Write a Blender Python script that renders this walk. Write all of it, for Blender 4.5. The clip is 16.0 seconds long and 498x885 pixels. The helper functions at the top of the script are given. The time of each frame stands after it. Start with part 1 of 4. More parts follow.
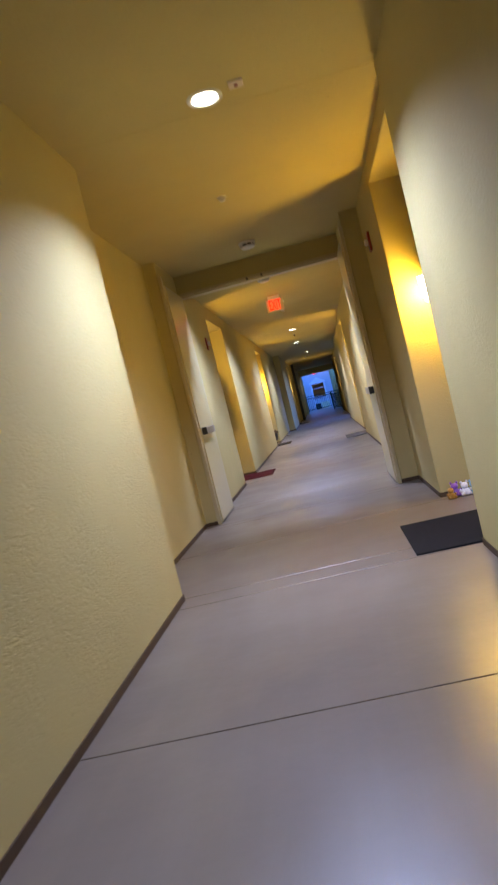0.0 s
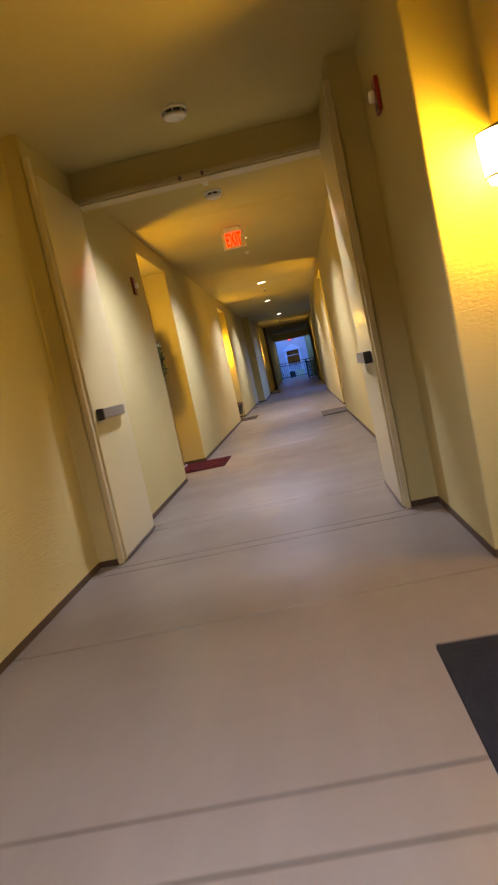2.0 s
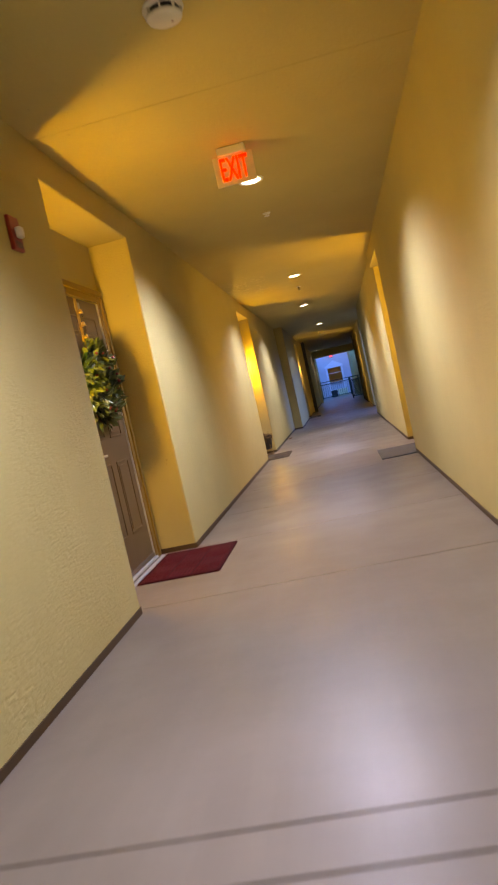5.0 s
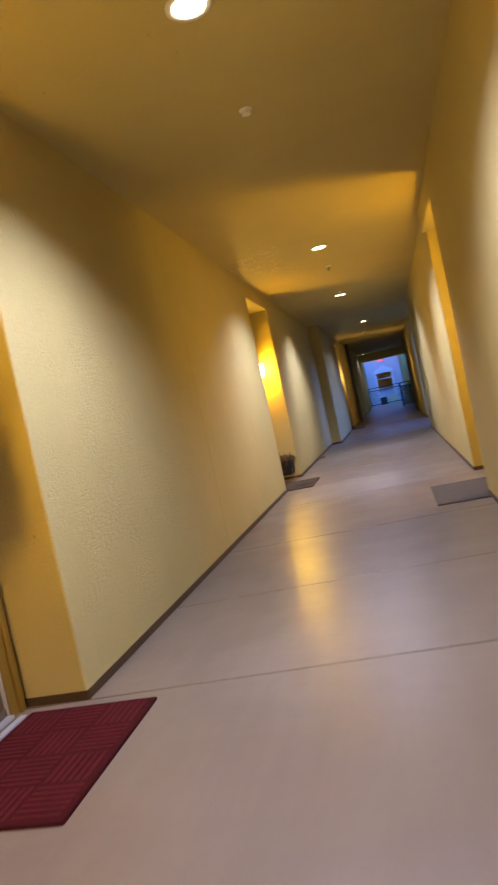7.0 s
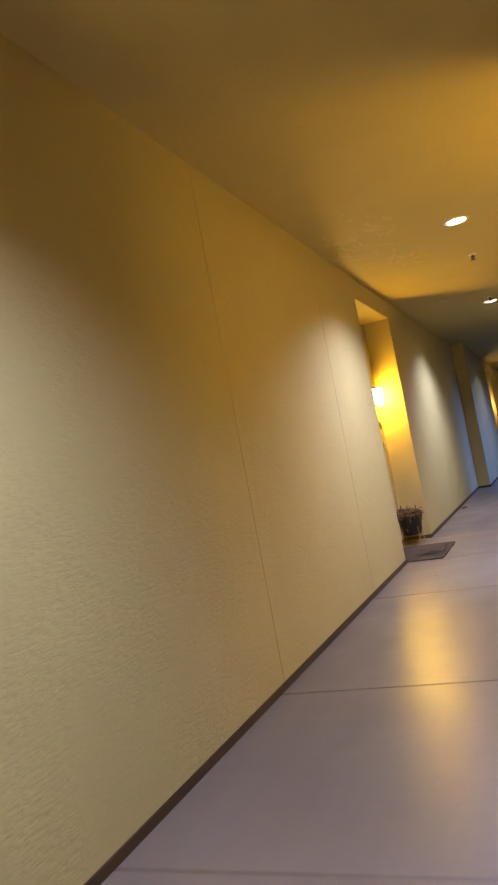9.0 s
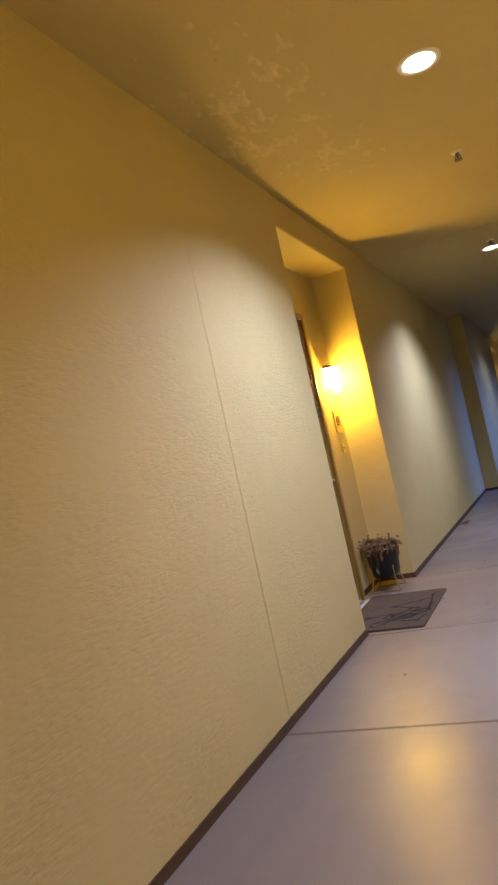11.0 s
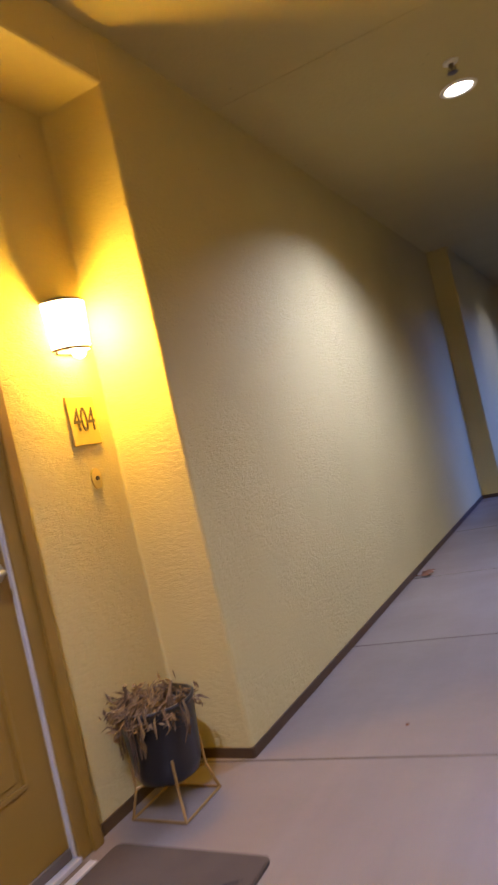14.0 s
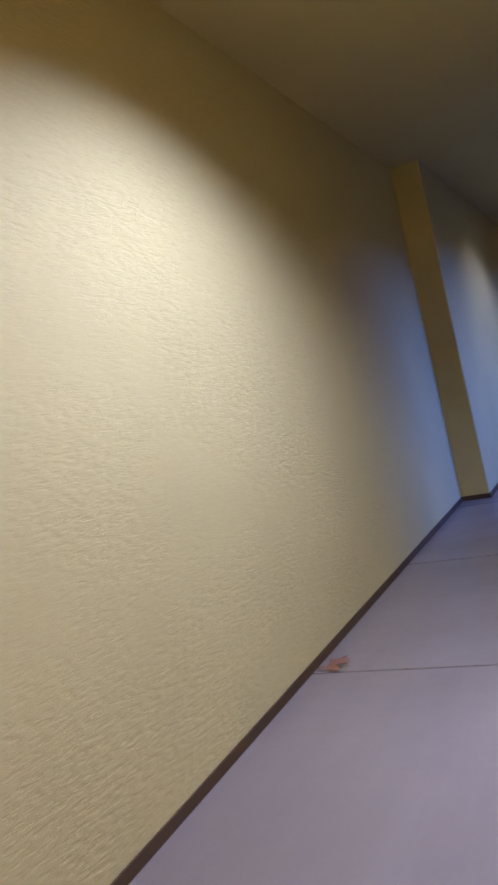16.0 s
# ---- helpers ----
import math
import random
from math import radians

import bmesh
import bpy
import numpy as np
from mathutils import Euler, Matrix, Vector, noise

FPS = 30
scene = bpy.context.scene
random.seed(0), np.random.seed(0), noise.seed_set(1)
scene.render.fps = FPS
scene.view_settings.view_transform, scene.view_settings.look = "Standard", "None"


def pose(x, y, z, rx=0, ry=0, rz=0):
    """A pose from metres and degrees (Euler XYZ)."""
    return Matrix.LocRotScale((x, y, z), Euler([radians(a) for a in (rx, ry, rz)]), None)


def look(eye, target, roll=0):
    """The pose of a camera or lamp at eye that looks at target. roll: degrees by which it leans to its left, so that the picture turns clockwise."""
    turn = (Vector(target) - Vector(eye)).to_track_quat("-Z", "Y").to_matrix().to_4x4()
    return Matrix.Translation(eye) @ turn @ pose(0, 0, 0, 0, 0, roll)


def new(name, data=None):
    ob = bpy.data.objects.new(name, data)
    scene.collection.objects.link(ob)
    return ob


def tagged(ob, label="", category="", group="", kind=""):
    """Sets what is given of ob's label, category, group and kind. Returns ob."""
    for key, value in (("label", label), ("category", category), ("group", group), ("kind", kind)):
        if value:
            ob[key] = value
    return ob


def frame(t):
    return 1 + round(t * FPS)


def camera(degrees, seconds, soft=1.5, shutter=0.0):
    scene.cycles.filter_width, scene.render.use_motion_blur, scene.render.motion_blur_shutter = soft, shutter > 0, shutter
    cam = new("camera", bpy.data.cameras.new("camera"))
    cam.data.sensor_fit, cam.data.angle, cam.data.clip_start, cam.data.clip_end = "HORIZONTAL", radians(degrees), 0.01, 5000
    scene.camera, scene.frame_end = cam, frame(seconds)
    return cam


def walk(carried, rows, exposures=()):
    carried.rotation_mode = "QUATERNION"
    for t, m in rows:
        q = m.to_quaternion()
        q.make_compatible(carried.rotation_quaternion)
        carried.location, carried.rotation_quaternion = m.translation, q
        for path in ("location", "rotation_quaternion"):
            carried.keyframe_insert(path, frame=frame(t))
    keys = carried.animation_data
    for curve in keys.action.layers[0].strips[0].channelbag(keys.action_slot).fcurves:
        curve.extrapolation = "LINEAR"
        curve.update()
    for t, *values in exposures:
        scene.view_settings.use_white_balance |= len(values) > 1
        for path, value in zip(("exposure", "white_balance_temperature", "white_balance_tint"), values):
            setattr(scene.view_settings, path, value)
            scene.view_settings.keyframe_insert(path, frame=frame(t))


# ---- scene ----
cam = camera(40.0, 16.0, 2.0, 0.5)
PATH = [
    (0, (0.376, 0.440, 1.056), (0.140, 2.424, 0.968), -13.8),
    (0.5, (0.402, 1.049, 1.036), (0.178, 3.030, 0.874), -12.9),
    (1, (0.383, 1.731, 1.044), (0.066, 3.702, 0.928), -13.0),
    (1.5, (0.412, 2.329, 1.008), (0.247, 4.315, 0.838), -14.1),
    (2, (0.435, 3.081, 1.040), (0.252, 5.062, 0.838), -12.2),
    (2.5, (0.436, 3.685, 1.047), (0.288, 5.669, 0.841), -10.9),
    (3, (0.424, 4.318, 1.046), (0.239, 6.297, 0.830), -10.4),
    (3.5, (0.395, 4.938, 1.042), (0.219, 6.917, 0.819), -10.3),
    (3.7, (0.412, 5.106, 1.085), (0.221, 7.085, 0.871), -10.1),
    (5.8, (0.357, 7.852, 1.072), (0.030, 9.823, 0.998), -13.7),
    (6, (0.390, 8.095, 1.062), (0.068, 10.068, 0.995), -13.9),
    (6.5, (0.490, 8.739, 1.052), (0.166, 10.711, 0.977), -14.0),
    (7, (0.519, 9.401, 1.064), (0.092, 11.353, 0.986), -12.2),
    (7.5, (0.607, 10.006, 1.084), (-0.055, 11.893, 1.048), -11.4),
    (8, (0.599, 10.615, 1.106), (-0.188, 12.453, 1.170), -9.8),
    (8.2, (0.552, 10.770, 1.085), (-0.230, 12.607, 1.203), -10.8),
    (10.3, (0.402, 13.262, 1.181), (-0.442, 15.075, 1.184), -10.2),
    (10.5, (0.445, 13.450, 1.151), (-0.419, 15.253, 1.214), -11.6),
    (11, (0.309, 14.063, 1.124), (-0.525, 15.879, 1.197), -12.4),
    (11.5, (0.300, 14.598, 1.116), (-0.510, 16.426, 1.139), -13.0),
    (12, (0.251, 15.162, 1.128), (-0.538, 17.000, 1.102), -13.6),
    (12.5, (0.320, 15.706, 1.102), (-0.460, 17.547, 1.041), -13.7),
    (13, (0.341, 16.251, 1.099), (-0.449, 18.086, 1.018), -14.0),
    (13.5, (0.415, 16.781, 1.099), (-0.381, 18.615, 1.031), -14.5),
    (14, (0.354, 17.363, 1.103), (-0.570, 19.137, 1.119), -12.9),
    (14.5, (0.334, 17.881, 1.090), (-0.695, 19.596, 1.052), -13.0),
    (15, (0.252, 18.436, 1.044), (-0.832, 20.117, 0.993), -13.9),
    (15.5, (0.255, 18.843, 1.088), (-0.758, 20.567, 1.059), -12.6),
    (16, (0.308, 19.419, 1.099), (-0.666, 21.163, 1.015), -13.1),
]
walk(cam, [(t, look(e, g, r)) for t, e, g, r in PATH], [(0.0, -0.02, 6650, 3), (1.5, -0.1, 8300, 7), (3.5, 0.22, 9400, 1),
                                                                    (6.0, -0.06, 9300, 9), (8.0, -0.03, 7700, 8), (10.5, -0.15, 7400, 13), (11.5, -0.2, 6500, 9),
                                                                    (13.5, -0.03, 6500, 14), (14.0, 0.02, 6750, 16), (15.0, 0.1, 7100, 15), (15.5, 0.28, 6700, 13), (16.0, 0.15, 6500, 13)])


# ---- world and lights ----
world = bpy.data.worlds.new("dusk")
scene.world = world
world.use_nodes = True
wn = world.node_tree.nodes
sky = wn.new("ShaderNodeTexSky")
sky.sky_type = "NISHITA"
sky.sun_disc = False
sky.sun_elevation = radians(3)
sky.sun_rotation = radians(200)
world.node_tree.links.new(sky.outputs[0], wn["Background"].inputs[0])
wn["Background"].inputs[1].default_value = 0.15

CEIL = 2.745
LAMP_W = 620
SCONCE_W = 60
WHITE = (0.66, 0.765, 1.40)
PEACH = (1.0, 0.62, 0.24)
AMBER = (1.0, 0.58, 0.05)


def spot_lamp(x, y, power=LAMP_W):
    d = bpy.data.lights.new("downlight_beam", "SPOT")
    d.energy, d.color, d.spot_size, d.spot_blend, d.shadow_soft_size = power, WHITE, radians(137), 0.75, 0.04
    new("downlight_beam", d).matrix_world = pose(x, y, CEIL - 0.012)


def sconce_lamp(x, y, z, power=SCONCE_W, tint=AMBER):
    d = bpy.data.lights.new("lantern_glow", "POINT")
    d.energy, d.color, d.shadow_soft_size = power, tint, 0.055
    new("lantern_glow", d).location = (x, y, z)


def sky_lamp(m, w, h, power, tint):
    d = bpy.data.lights.new("sky_through_opening", "AREA")
    d.shape, d.size, d.size_y, d.energy, d.color = "RECTANGLE", w, h, power, tint
    new("sky_through_opening", d).matrix_world = m


LAMPS = [(0.14, 4.19), (0.0, 8.56), (0.04, 12.22), (0.06, 17.27), (0.01, 21.33), (0.2, 26.8), (-0.4, 42.2), (0.0, -0.6)]
for lx, ly in LAMPS:
    spot_lamp(lx, ly, 50 if ly > 40 else 110 if ly > 25 else LAMP_W)
# dusk sky through the open side of the landing
sky_lamp(look((4.6, 26.0, 3.5), (-1.0, 25.2, 0.6)), 2.2, 0.8, 720, (0.07, 0.18, 1.0))
sky_lamp(look((0.6, 45.5, 6.4), (0.4, 49.5, 0.0)), 5.0, 8.0, 1900, (0.04, 0.2, 1.0))


# ---- materials ----
def mat(name):
    m = bpy.data.materials.new(name)
    m.use_nodes = True
    n = m.node_tree.nodes
    return m, n, m.node_tree.links, n["Principled BSDF"]


def coords(n):
    return n.new("ShaderNodeTexCoord").outputs["Object"]


def noise_tex(n, l, scale, detail=4.0, rough=0.6, vec=None):
    t = n.new("ShaderNodeTexNoise")
    t.inputs["Scale"].default_value, t.inputs["Detail"].default_value, t.inputs["Roughness"].default_value = scale, detail, rough
    l.new(vec if vec is not None else coords(n), t.inputs["Vector"])
    return t.outputs["Fac"]


def ramp(n, l, fac, stops):
    r = n.new("ShaderNodeValToRGB")
    e = r.color_ramp.elements
    while len(e) < len(stops):
        e.new(0.5)
    for k, (p, c) in zip(e, stops):
        k.position, k.color = p, (*c, 1) if len(c) == 3 else c
    l.new(fac, r.inputs["Fac"])
    return r.outputs["Color"]


def mixc(n, l, fac, a, b, kind="MIX"):
    m = n.new("ShaderNodeMix")
    m.data_type, m.blend_type = "RGBA", kind
    for s, v in ((m.inputs[0], fac), (m.inputs[6], a), (m.inputs[7], b)):
        if isinstance(v, (int, float)):
            s.default_value = v
        elif isinstance(v, tuple):
            s.default_value = (*v, 1)
        else:
            l.new(v, s)
    return m.outputs[2]


def bump(n, l, b, height, strength, dist, chain=None):
    k = n.new("ShaderNodeBump")
    k.inputs["Strength"].default_value, k.inputs["Distance"].default_value = strength, dist
    l.new(height, k.inputs["Height"])
    if chain is not None:
        l.new(chain, k.inputs["Normal"])
    l.new(k.outputs[0], b.inputs["Normal"])
    return k.outputs[0]


def plain(name, color, rough=0.5, metal=0.0, vary=0.12, scale=14.0, relief=0.0):
    """Paint, plastic or metal with a little mottling, wear and relief."""
    m, n, l, b = mat(name)
    f = noise_tex(n, l, scale, 2.0, 0.5)
    fine = noise_tex(n, l, scale * 9, 2.0)
    c1 = tuple(max(0, c * (1 - vary)) for c in color)
    c2 = tuple(min(1, c * (1 + vary)) for c in color)
    c = ramp(n, l, f, [(0.3, c1), (0.7, c2)])
    l.new(mixc(n, l, fine, c, tuple(v * (1 - vary * 0.6) for v in color)), b.inputs["Base Color"])
    r = n.new("ShaderNodeMapRange")
    r.inputs[3].default_value, r.inputs[4].default_value = max(0.285, rough - 0.1), max(0.30, min(1, rough + 0.1))
    l.new(f, r.inputs[0])
    l.new(r.outputs[0], b.inputs["Roughness"])
    b.inputs["Metallic"].default_value = metal
    if relief:
        bump(n, l, b, fine, relief, 0.002)
    return m


def stucco(name, color, coarse=1.0):
    """Painted stucco: trowelled knock-down patches over a sandy grain, with faint scuffs."""
    m, n, l, b = mat(name)
    v = coords(n)
    big = noise_tex(n, l, 1.3, 3.0, 0.55, v)
    mid = noise_tex(n, l, 9.0, 5.0, 0.65, v)
    c = ramp(n, l, big, [(0.3, tuple(k * 0.92 for k in color)), (0.72, color)])
    c = mixc(n, l, ramp(n, l, mid, [(0.55, (0, 0, 0)), (0.9, (0.25, 0.25, 0.25))]), c, tuple(k * 0.82 for k in color))
    # small scuffs and dents
    sc = noise_tex(n, l, 26.0, 2.0, 0.5, v)
    c = mixc(n, l, ramp(n, l, sc, [(0.745, (0, 0, 0)), (0.78, (0.5, 0.5, 0.5))]), c, tuple(k * 0.6 for k in color))
    l.new(c, b.inputs["Base Color"])
    b.inputs["Roughness"].default_value = 0.72
    b.inputs["Specular IOR Level"].default_value = 0.2
    stretch = n.new("ShaderNodeMapping")
    stretch.inputs["Scale"].default_value = (1, 1, 1.9)
    l.new(v, stretch.inputs["Vector"])
    k = noise_tex(n, l, 34.0, 5.0, 0.62, stretch.outputs[0])
    flat = ramp(n, l, k, [(0.36, (0, 0, 0)), (0.56, (1, 1, 1))])
    grain = noise_tex(n, l, 190.0, 2.0, 0.6, v)
    # the trowelled relief comes and goes over the wall
    where = ramp(n, l, noise_tex(n, l, 1.9, 2.0, 0.5, v), [(0.38, (0.15, 0.15, 0.15)), (0.66, (1, 1, 1))])
    patchy = mixc(n, l, 1.0, flat, where, "MULTIPLY")
    one = bump(n, l, b, patchy, 0.34 * coarse, 0.006)
    bump(n, l, b, grain, 0.08 * coarse, 0.003, one)
    return m


def concrete():
    """Grey-mauve painted concrete with a worn satin coat."""
    m, n, l, b = mat("painted concrete")
    g = n.new("ShaderNodeNewGeometry")
    v = g.outputs["Position"]
    big = noise_tex(n, l, 0.7, 4.0, 0.6, v)
    mid = noise_tex(n, l, 3.4, 2.0, 0.5, v)
    fine = noise_tex(n, l, 120.0, 3.0, 0.6, v)
    c = ramp(n, l, big, [(0.3, (0.142, 0.113, 0.085)), (0.7, (0.168, 0.135, 0.102))])
    c = mixc(n, l, ramp(n, l, mid, [(0.35, (0, 0, 0)), (0.75, (0.18, 0.18, 0.18))]), c, (0.112, 0.086, 0.065))
    c = mixc(n, l, ramp(n, l, fine, [(0.5, (0, 0, 0)), (0.8, (0.25, 0.25, 0.25))]), c, (0.177, 0.139, 0.106))
    # small dropped spots and pale rubbed streaks along the walk
    sp = noise_tex(n, l, 60.0, 0.0, 0.4, v)
    c = mixc(n, l, ramp(n, l, sp, [(0.86, (0, 0, 0)), (0.90, (0.5, 0.5, 0.5))]), c, (0.09, 0.07, 0.055))
    streak = n.new("ShaderNodeMapping")
    streak.inputs["Scale"].default_value = (5.0, 0.5, 1.0)
    l.new(v, streak.inputs["Vector"])
    rub = noise_tex(n, l, 1.6, 4.0, 0.6, streak.outputs[0])
    c = mixc(n, l, ramp(n, l, rub, [(0.45, (0, 0, 0)), (0.8, (0.35, 0.35, 0.35))]), c, (0.20, 0.165, 0.125))
    l.new(c, b.inputs["Base Color"])
    rr = ramp(n, l, noise_tex(n, l, 2.6, 1.0, 0.4, v), [(0.2, (0.29, 0.29, 0.29)), (0.8, (0.40, 0.40, 0.40))])
    l.new(rr, b.inputs["Roughness"])
    b.inputs["Specular IOR Level"].default_value = 0.45
    one = bump(n, l, b, noise_tex(n, l, 7.0, 2.0, 0.5, v), 0.17, 0.010)
    bump(n, l, b, fine, 0.10, 0.002, one)
    return m


def wood(name, dark, light, along=2):
    m, n, l, b = mat(name)
    mp = n.new("ShaderNodeMapping")
    s = [16.0, 16.0, 16.0]
    s[along] = 1.1
    mp.inputs["Scale"].default_value = s
    l.new(coords(n), mp.inputs["Vector"])
    f = noise_tex(n, l, 2.2, 6.0, 0.65, mp.outputs[0])
    fine = noise_tex(n, l, 9.0, 3.0, 0.6, mp.outputs[0])
    c = ramp(n, l, f, [(0.3, dark), (0.7, light)])
    l.new(mixc(n, l, ramp(n, l, fine, [(0.55, (0, 0, 0)), (0.75, (0.4, 0.4, 0.4))]), c, tuple(k * 0.6 for k in dark)), b.inputs["Base Color"])
    b.inputs["Roughness"].default_value = 0.42
    bump(n, l, b, fine, 0.12, 0.002)
    return m


def woven(name, color, color2, scale=420.0):
    """Ribbed or tufted mat fibre."""
    m, n, l, b = mat(name)
    v = coords(n)
    f = noise_tex(n, l, scale, 2.0, 0.7, v)
    big = noise_tex(n, l, 7.0, 4.0, 0.6, v)
    c = ramp(n, l, f, [(0.3, color), (0.75, color2)])
    l.new(mixc(n, l, ramp(n, l, big, [(0.45, (0, 0, 0)), (0.8, (0.5, 0.5, 0.5))]), c, tuple(k * 0.7 for k in color)), b.inputs["Base Color"])
    b.inputs["Roughness"].default_value = 0.95
    b.inputs["Specular IOR Level"].default_value = 0.1
    bump(n, l, b, f, 0.6, 0.004)
    return m


def glow(name, color, strength):
    m, n, l, b = mat(name)
    b.inputs["Base Color"].default_value = (*color, 1)
    b.inputs["Emission Color"].default_value = (*color, 1)
    b.inputs["Emission Strength"].default_value = strength
    return m


def leafy(name, a, c2, rough=0.5):
    m, n, l, b = mat(name)
    g = n.new("ShaderNodeNewGeometry")
    l.new(ramp(n, l, g.outputs["Random Per Island"], [(0.0, a), (1.0, c2)]), b.inputs["Base Color"])
    b.inputs["Roughness"].default_value = rough
    return m


M_WALL = stucco("cream stucco", (0.46, 0.377, 0.157), 0.95)
M_CEIL = stucco("cream ceiling plaster", (0.485, 0.394, 0.152), 0.5)
M_PATCH = stucco("rough repaired plaster", (0.56, 0.45, 0.195), 1.8)
M_FLOOR = concrete()
M_JOINT = plain("floor joint filler", (0.035, 0.026, 0.021), 0.9)
M_BASE = plain("brown baseboard paint", (0.060, 0.029, 0.007), 0.65, 0, 0.25)
M_FIREDOOR = plain("ivory door enamel", (0.54, 0.455, 0.225), 0.30, 0, 0.04, 5.0)
M_FIREDOOR.node_tree.nodes["Principled BSDF"].inputs["Coat Weight"].default_value = 0.6
M_FIREDOOR.node_tree.nodes["Principled BSDF"].inputs["Coat Roughness"].default_value = 0.16
M_FRAME = plain("ivory frame enamel", (0.47, 0.39, 0.21), 0.4, 0, 0.08)
M_STEEL = plain("brushed steel", (0.55, 0.53, 0.50), 0.32, 1.0, 0.1, 30)
M_DEVICE = plain("satin steel housing", (0.20, 0.18, 0.145), 0.35, 0.35, 0.1, 30)
M_BLACK = plain("black plastic", (0.02, 0.02, 0.02), 0.4)
M_DOOR = plain("ochre door paint", (0.195, 0.108, 0.014), 0.36, 0, 0.07, 3.0)
M_DOORTAUPE = plain("taupe door paint", (0.105, 0.064, 0.028), 0.4, 0, 0.07, 3.0)
M_CASING = plain("ochre casing paint", (0.20, 0.112, 0.016), 0.38, 0, 0.12, 9.0)
M_CASING_DARK = plain("dark green casing", (0.02, 0.022, 0.014), 0.45)
M_STRIP = plain("pale weatherstrip", (0.42, 0.40, 0.36), 0.5)
M_ALU = plain("aluminium sill", (0.52, 0.54, 0.58), 0.38, 0.55)
M_PLASTIC = plain("aged white plastic", (0.70, 0.67, 0.60), 0.45, 0, 0.05)
M_RED = plain("alarm red plastic", (0.24, 0.018, 0.014), 0.35)
M_CLEAR = plain("strobe lens", (0.75, 0.74, 0.72), 0.15)
M_BRASS = plain("brass", (0.62, 0.42, 0.14), 0.3, 1.0)
M_BRONZE = plain("bronze lantern metal", (0.16, 0.13, 0.10), 0.45, 0.6)
M_PLATE = plain("brushed gold plate", (0.52, 0.38, 0.10), 0.42, 0.35, 0.06)
M_NUMBER = plain("dark numerals", (0.05, 0.035, 0.02), 0.6)
M_RUBBER = woven("black rubber mat", (0.008, 0.008, 0.009), (0.022, 0.022, 0.023), 160)
M_REDMAT = woven("maroon mat", (0.029, 0.003, 0.004), (0.054, 0.006, 0.007))
M_REDRIB = woven("maroon mat ribs", (0.052, 0.0055, 0.007), (0.098, 0.012, 0.014))
M_TAUPE = woven("taupe mat", (0.051, 0.039, 0.028), (0.094, 0.074, 0.054))
M_INK = woven("printed black", (0.012, 0.010, 0.010), (0.028, 0.024, 0.022))
M_GREYMAT = woven("grey mat", (0.062, 0.060, 0.060), (0.105, 0.102, 0.102))
M_LAMP = glow("downlight lens", (1.0, 0.96, 0.90), 14)
M_LANTERN = glow("lantern glass", (1.0, 0.84, 0.50), 26)
M_EXIT = glow("exit letters", (1.0, 0.006, 0.002), 5.5)
M_EXITPANEL = plain("exit panel acrylic", (0.62, 0.50, 0.36), 0.3)
M_GREEN = leafy("wreath green", (0.005, 0.020, 0.008), (0.022, 0.05, 0.015))
M_GREENLEAF = leafy("broad wreath leaf", (0.008, 0.028, 0.009), (0.10, 0.125, 0.03), 0.42)
M_BOW = plain("red ribbon", (0.12, 0.010, 0.014), 0.75)
M_LEAF = leafy("fallen leaf", (0.075, 0.024, 0.008), (0.20, 0.08, 0.022), 0.7)
M_POT = plain("dark glazed pot", (0.012, 0.011, 0.011), 0.35, 0, 0.3, 20)
M_SOIL = plain("dry soil", (0.05, 0.035, 0.025), 0.95, 0, 0.3, 60, 0.5)
M_DRY = leafy("dry vine", (0.055, 0.027, 0.009), (0.21, 0.135, 0.055), 0.8)
M_WIRE = plain("rusty gold wire", (0.38, 0.24, 0.08), 0.45, 0.7)
M_RAIL = plain("dark green rail paint", (0.022, 0.045, 0.035), 0.4)
M_BLUEWALL = stucco("pale facade stucco", (0.62, 0.62, 0.64))
M_TRIM = plain("white facade trim", (0.78, 0.78, 0.80), 0.5)
# light yellow colour carries the warm glow of the low box
M_CRATE = plain("box with warm glow painted in", (0.80, 0.70, 0.40), 0.5)


# ---- building helpers ----
def link(name, bm, material, parent=None, label="", smooth=False):
    me = bpy.data.meshes.new(name)
    bmesh.ops.recalc_face_normals(bm, faces=bm.faces)
    bm.to_mesh(me)
    bm.free()
    if smooth:
        for p in me.polygons:
            p.use_smooth = True
    me.materials.append(material)
    ob = new(name, me)
    if parent is not None:
        ob.parent = parent
    if label:
        tagged(ob, label)
    return ob


def part(name, bm, material, parent, label="", smooth=False):
    return link(name, bm, material, parent, label, smooth)


def thing(name, m, label, category, group=""):
    ob = new(name)
    ob.empty_display_size = 0.05
    ob.matrix_world = m
    return tagged(ob, label, category, group)


def structure(ob, label, category=""):
    return tagged(ob, label, category, kind="structure")


def box(bm, x0, x1, y0, y1, z0, z1, bevel=0.0, seg=2):
    vs = [bm.verts.new((x, y, z)) for x in (x0, x1) for y in (y0, y1) for z in (z0, z1)]
    q = [(0, 1, 3, 2), (4, 6, 7, 5), (0, 4, 5, 1), (2, 3, 7, 6), (0, 2, 6, 4), (1, 5, 7, 3)]
    fs = [bm.faces.new([vs[i] for i in f]) for f in q]
    if bevel:
        es = {e for f in fs for e in f.edges}
        bmesh.ops.bevel(bm, geom=list(es), offset=bevel, segments=seg, affect="EDGES", profile=0.5)
    return bm


def boxes(*specs, bevel=0.0, seg=2):
    bm = bmesh.new()
    for s in specs:
        box(bm, *s, bevel=bevel, seg=seg)
    return bm


